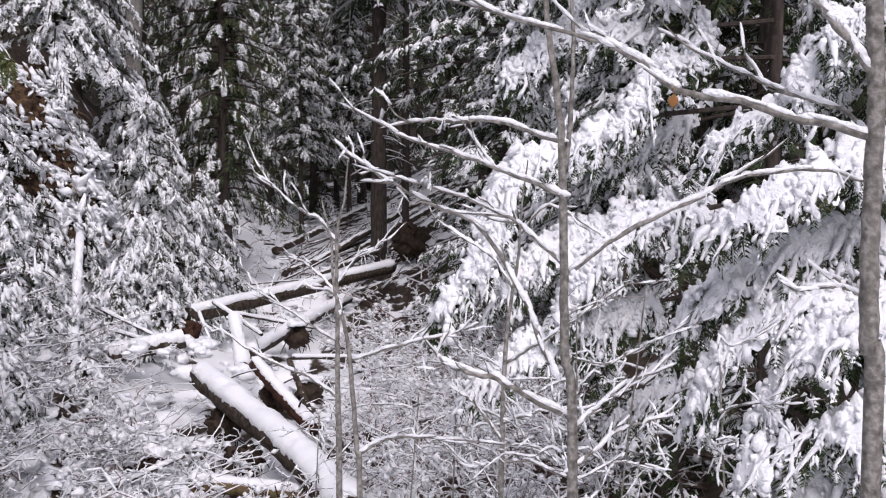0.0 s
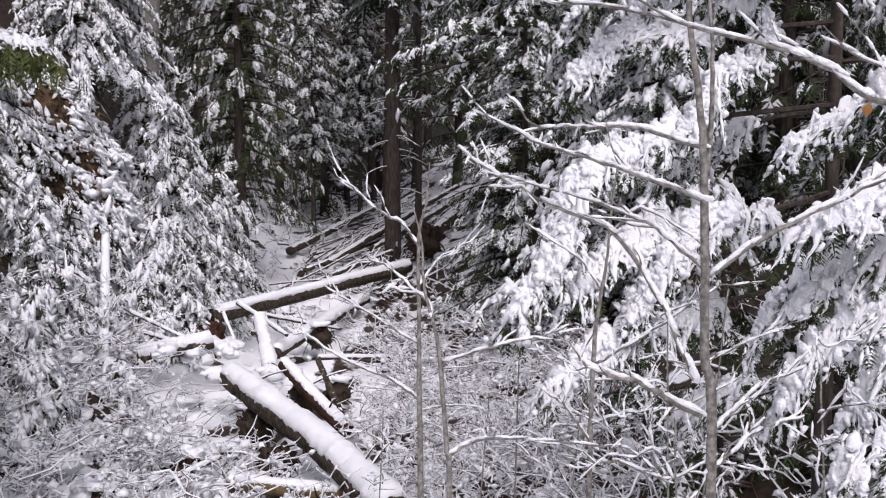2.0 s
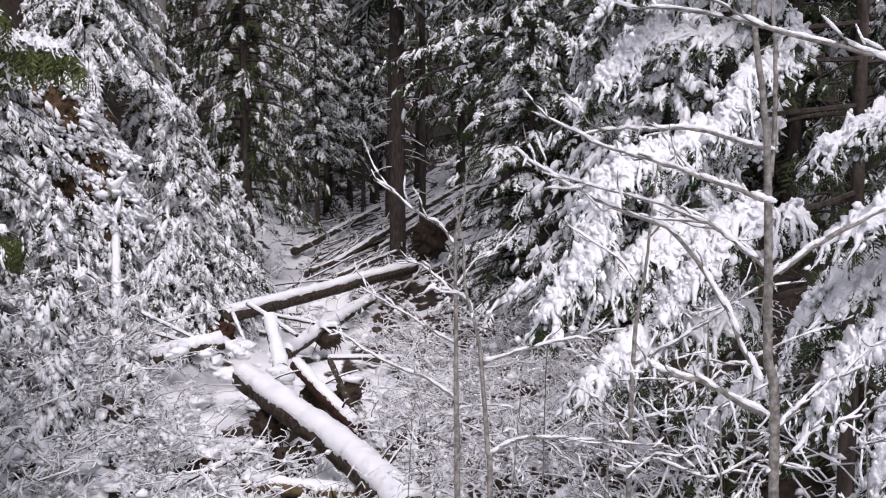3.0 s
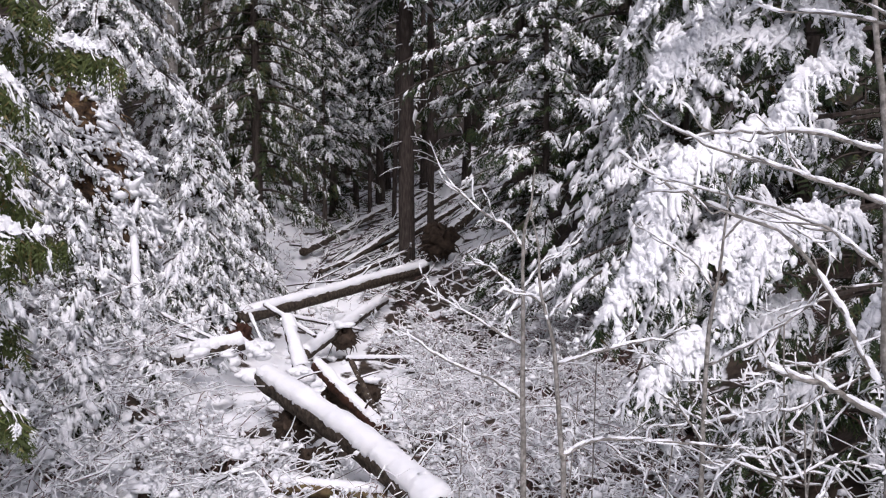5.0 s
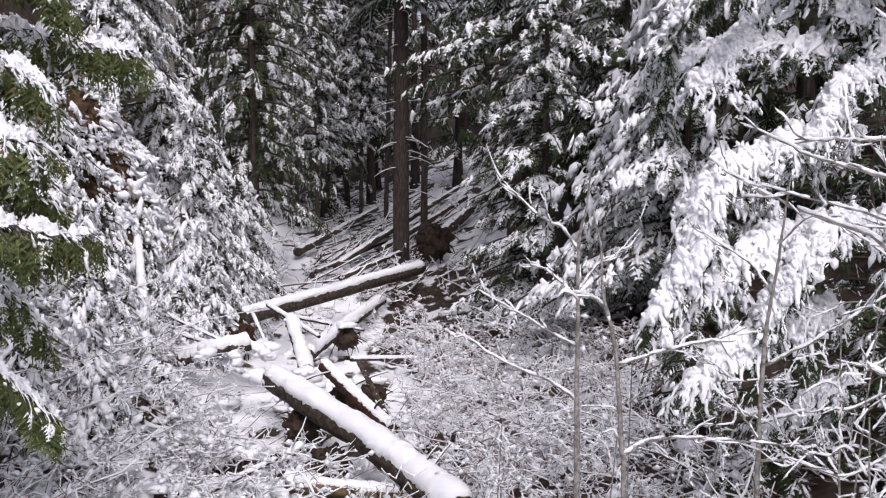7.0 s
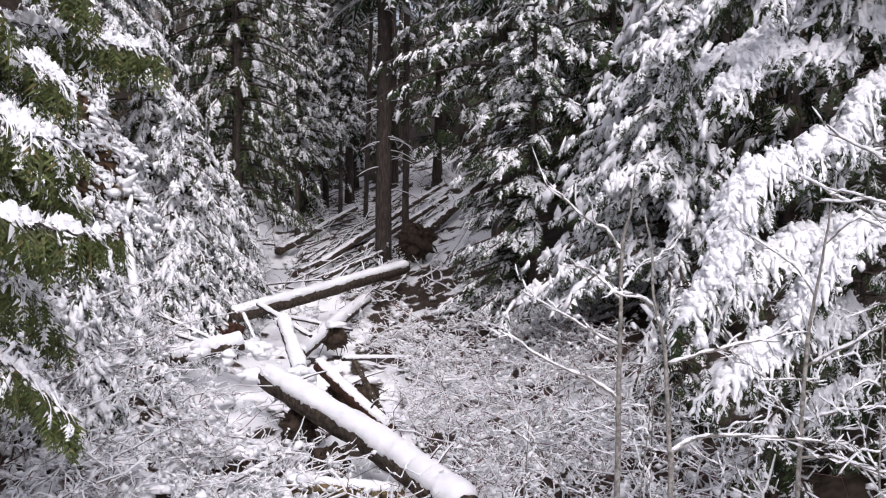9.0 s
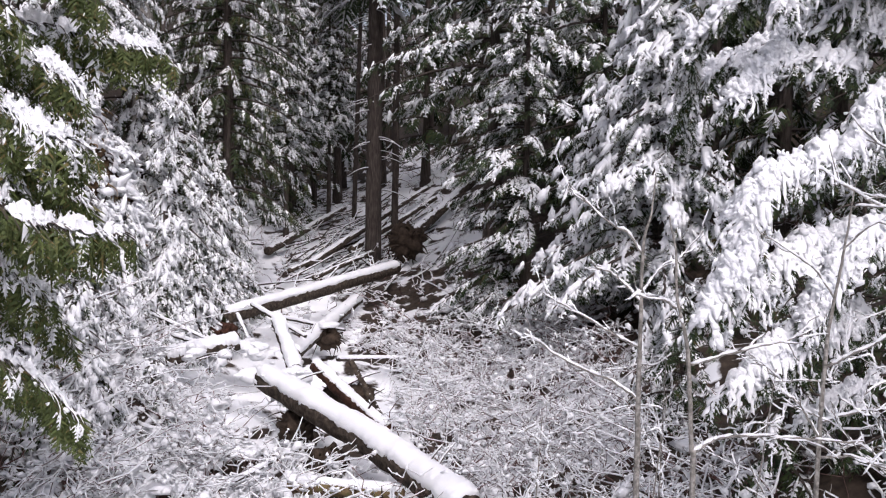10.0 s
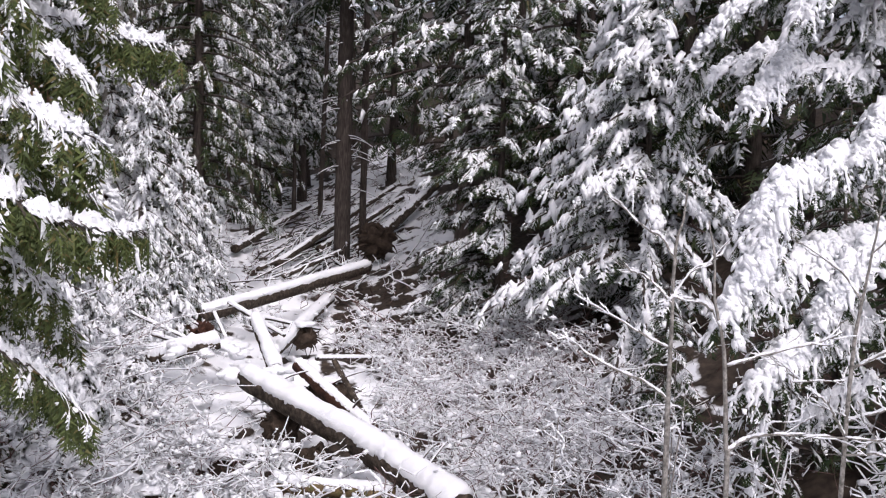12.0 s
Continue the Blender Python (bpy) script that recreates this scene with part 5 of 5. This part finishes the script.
def bare_trunk(name, base, height, r0, r1, lean, label, stubs=10, crown_from=15.0, reach=4.0, bark=BARK):
    ob = thing(name, base, label, "tree", "bare trunks")
    geo = Geo()
    b = np.array(base)
    line = b + np.linspace(0, 1, 24)[:, None] * [lean[0], lean[1], height] - [0, 0, 0.3]
    line[1:, :2] += rng.normal(0, 0.012, (23, 2))
    geo.add(*tube(line, np.linspace(r0, r1, 24), 12, rough=0.05))
    part("trunk", geo, [bark], ob)
    geo, snow = Geo(), Geo()
    for _ in range(stubs):
        z, a, L = rng.uniform(0.1, crown_from / height), rng.uniform(0, 6.28), rng.uniform(0.6, 2.2)
        p = limb_line(b + np.array([lean[0], lean[1], height]) * z, a, L, 0.1, 0.35, 6)
        geo.add(*tube(p, np.linspace(0.03, 0.008, 6), 4))
        snow.add(*tube(p + [0, 0, 0.025], np.linspace(0.03, 0.014, 6), 4))
    tagged(part("dead_limb", geo, [BARK], ob), kind="stuff")
    part("snow", snow, [SNOW], ob)
    wood, flakes = Geo(), Geo()
    for k in range(34):
        h = (k + rng.uniform(0, 1)) / 34
        at = b + np.array([lean[0], lean[1], height]) * (crown_from + (height - crown_from) * h) / height
        bough(wood, flakes, limb_line(at, k * 2.4, reach * (1 - 0.75 * h) * rng.uniform(0.8, 1.15), 0.05, 0.3), 0.05, 0.45, 1.2, 0.7, 0.5, 0, 0)
    part("crown", wood, [BARK, NEEDLES], ob, smooth=False)
    part("snow", flakes, [SNOW], ob)


bare_trunk("tree_trunk", (-1.85, 43.0, floor_at(-1.85, 43.0)), 24, 0.42, 0.3, (0.1, 0), "tall straight conifer trunk with dead limbs", 22, 13.0, 5.0)
bare_trunk("tree_trunk", (-0.7, 47.0, floor_at(-0.7, 47.0)), 24, 0.2, 0.14, (0.0, 0), "slim dark trunk behind the tall one", 10, 14.0, 3.5)
bare_trunk("tree_trunk", (-3.2, 54.0, floor_at(-3.2, 54.0)), 20, 0.16, 0.1, (0.5, 0), "slender dark trunk on the slope", 10)
bare_trunk("tree_trunk", (-6.0, 58.0, floor_at(-6.0, 58.0)), 24, 0.2, 0.12, (-0.3, 0), "slender dark trunk on the slope", 10)
bare_trunk("tree_trunk", (-10.75, 33.6, floor_at(-10.75, 33.6)), 24, 0.34, 0.22, (0.9, 0), "pale smooth conifer trunk rising from the bank", 4, 12.0, 4.5, ALDER)

# ---- dark woods behind ----
wood_kinds = [conifer("forest_conifer", (0, 0, 0), h, f, r, 0.8, c, "tall dark conifer of the woods dusted with snow", radius=0.28, spacing=0.56, spray=1.0, hang=0.9, droop=0.32, amount=0.30, needles=n, fingers=0, group="woods above the ravine")
              for h, f, r, c, n in ((24, 2.5, 3.9, 58, NEEDLES), (19, 0.6, 3.5, 58, CEDAR), (28, 5.0, 4.2, 56, NEEDLES))]
spots = [(-4.5, 66), (-8.0, 71), (-1.5, 62), (1.5, 58), (5.0, 55), (-12.5, 68), (-12.5, 52), (-14, 44), (-16, 57), (-14.5, 37), (-18, 33), (-16.5, 27), (-16, 20), (8.5, 51), (7.0, 43), (10.5, 40), (11.5, 33), (14.5, 34), (13.5, 27), (15, 40), (14.5, 20),
         (16.5, 17.5), (19, 13.5), (15.5, 11.5), (18, 27), (-6.0, 79), (-1.0, 73), (4, 67), (-12, 80), (11, 60), (-20, 64), (-20, 46), (3.0, 82), (-3, 90), (10, 76), (-18, 80), (20, 50), (22, 34), (15.5, 6.5), (-18, 14.5), (-17, 7), (-9.5, 88), (8, 92), (-24, 38), (-24, 55), (17, 66), (-7.4, 57), (-4.6, 61), (7.5, 36), (10.5, 30), (15, 23.5), (5.0, 48), (11.2, 26.0), (13, 30.5), (9.0, 37.5), (12.6, 44), (-11, 60), (2.5, 71)]
for k, (x, y) in enumerate(spots):
    m = pose(x, y, floor_at(x, y) - 0.2, 0, 0, (k * 77) % 360)
    if k < 3:
        wood_kinds[k].matrix_basis = m
    else:
        copy_thing(wood_kinds[k % 3], m)
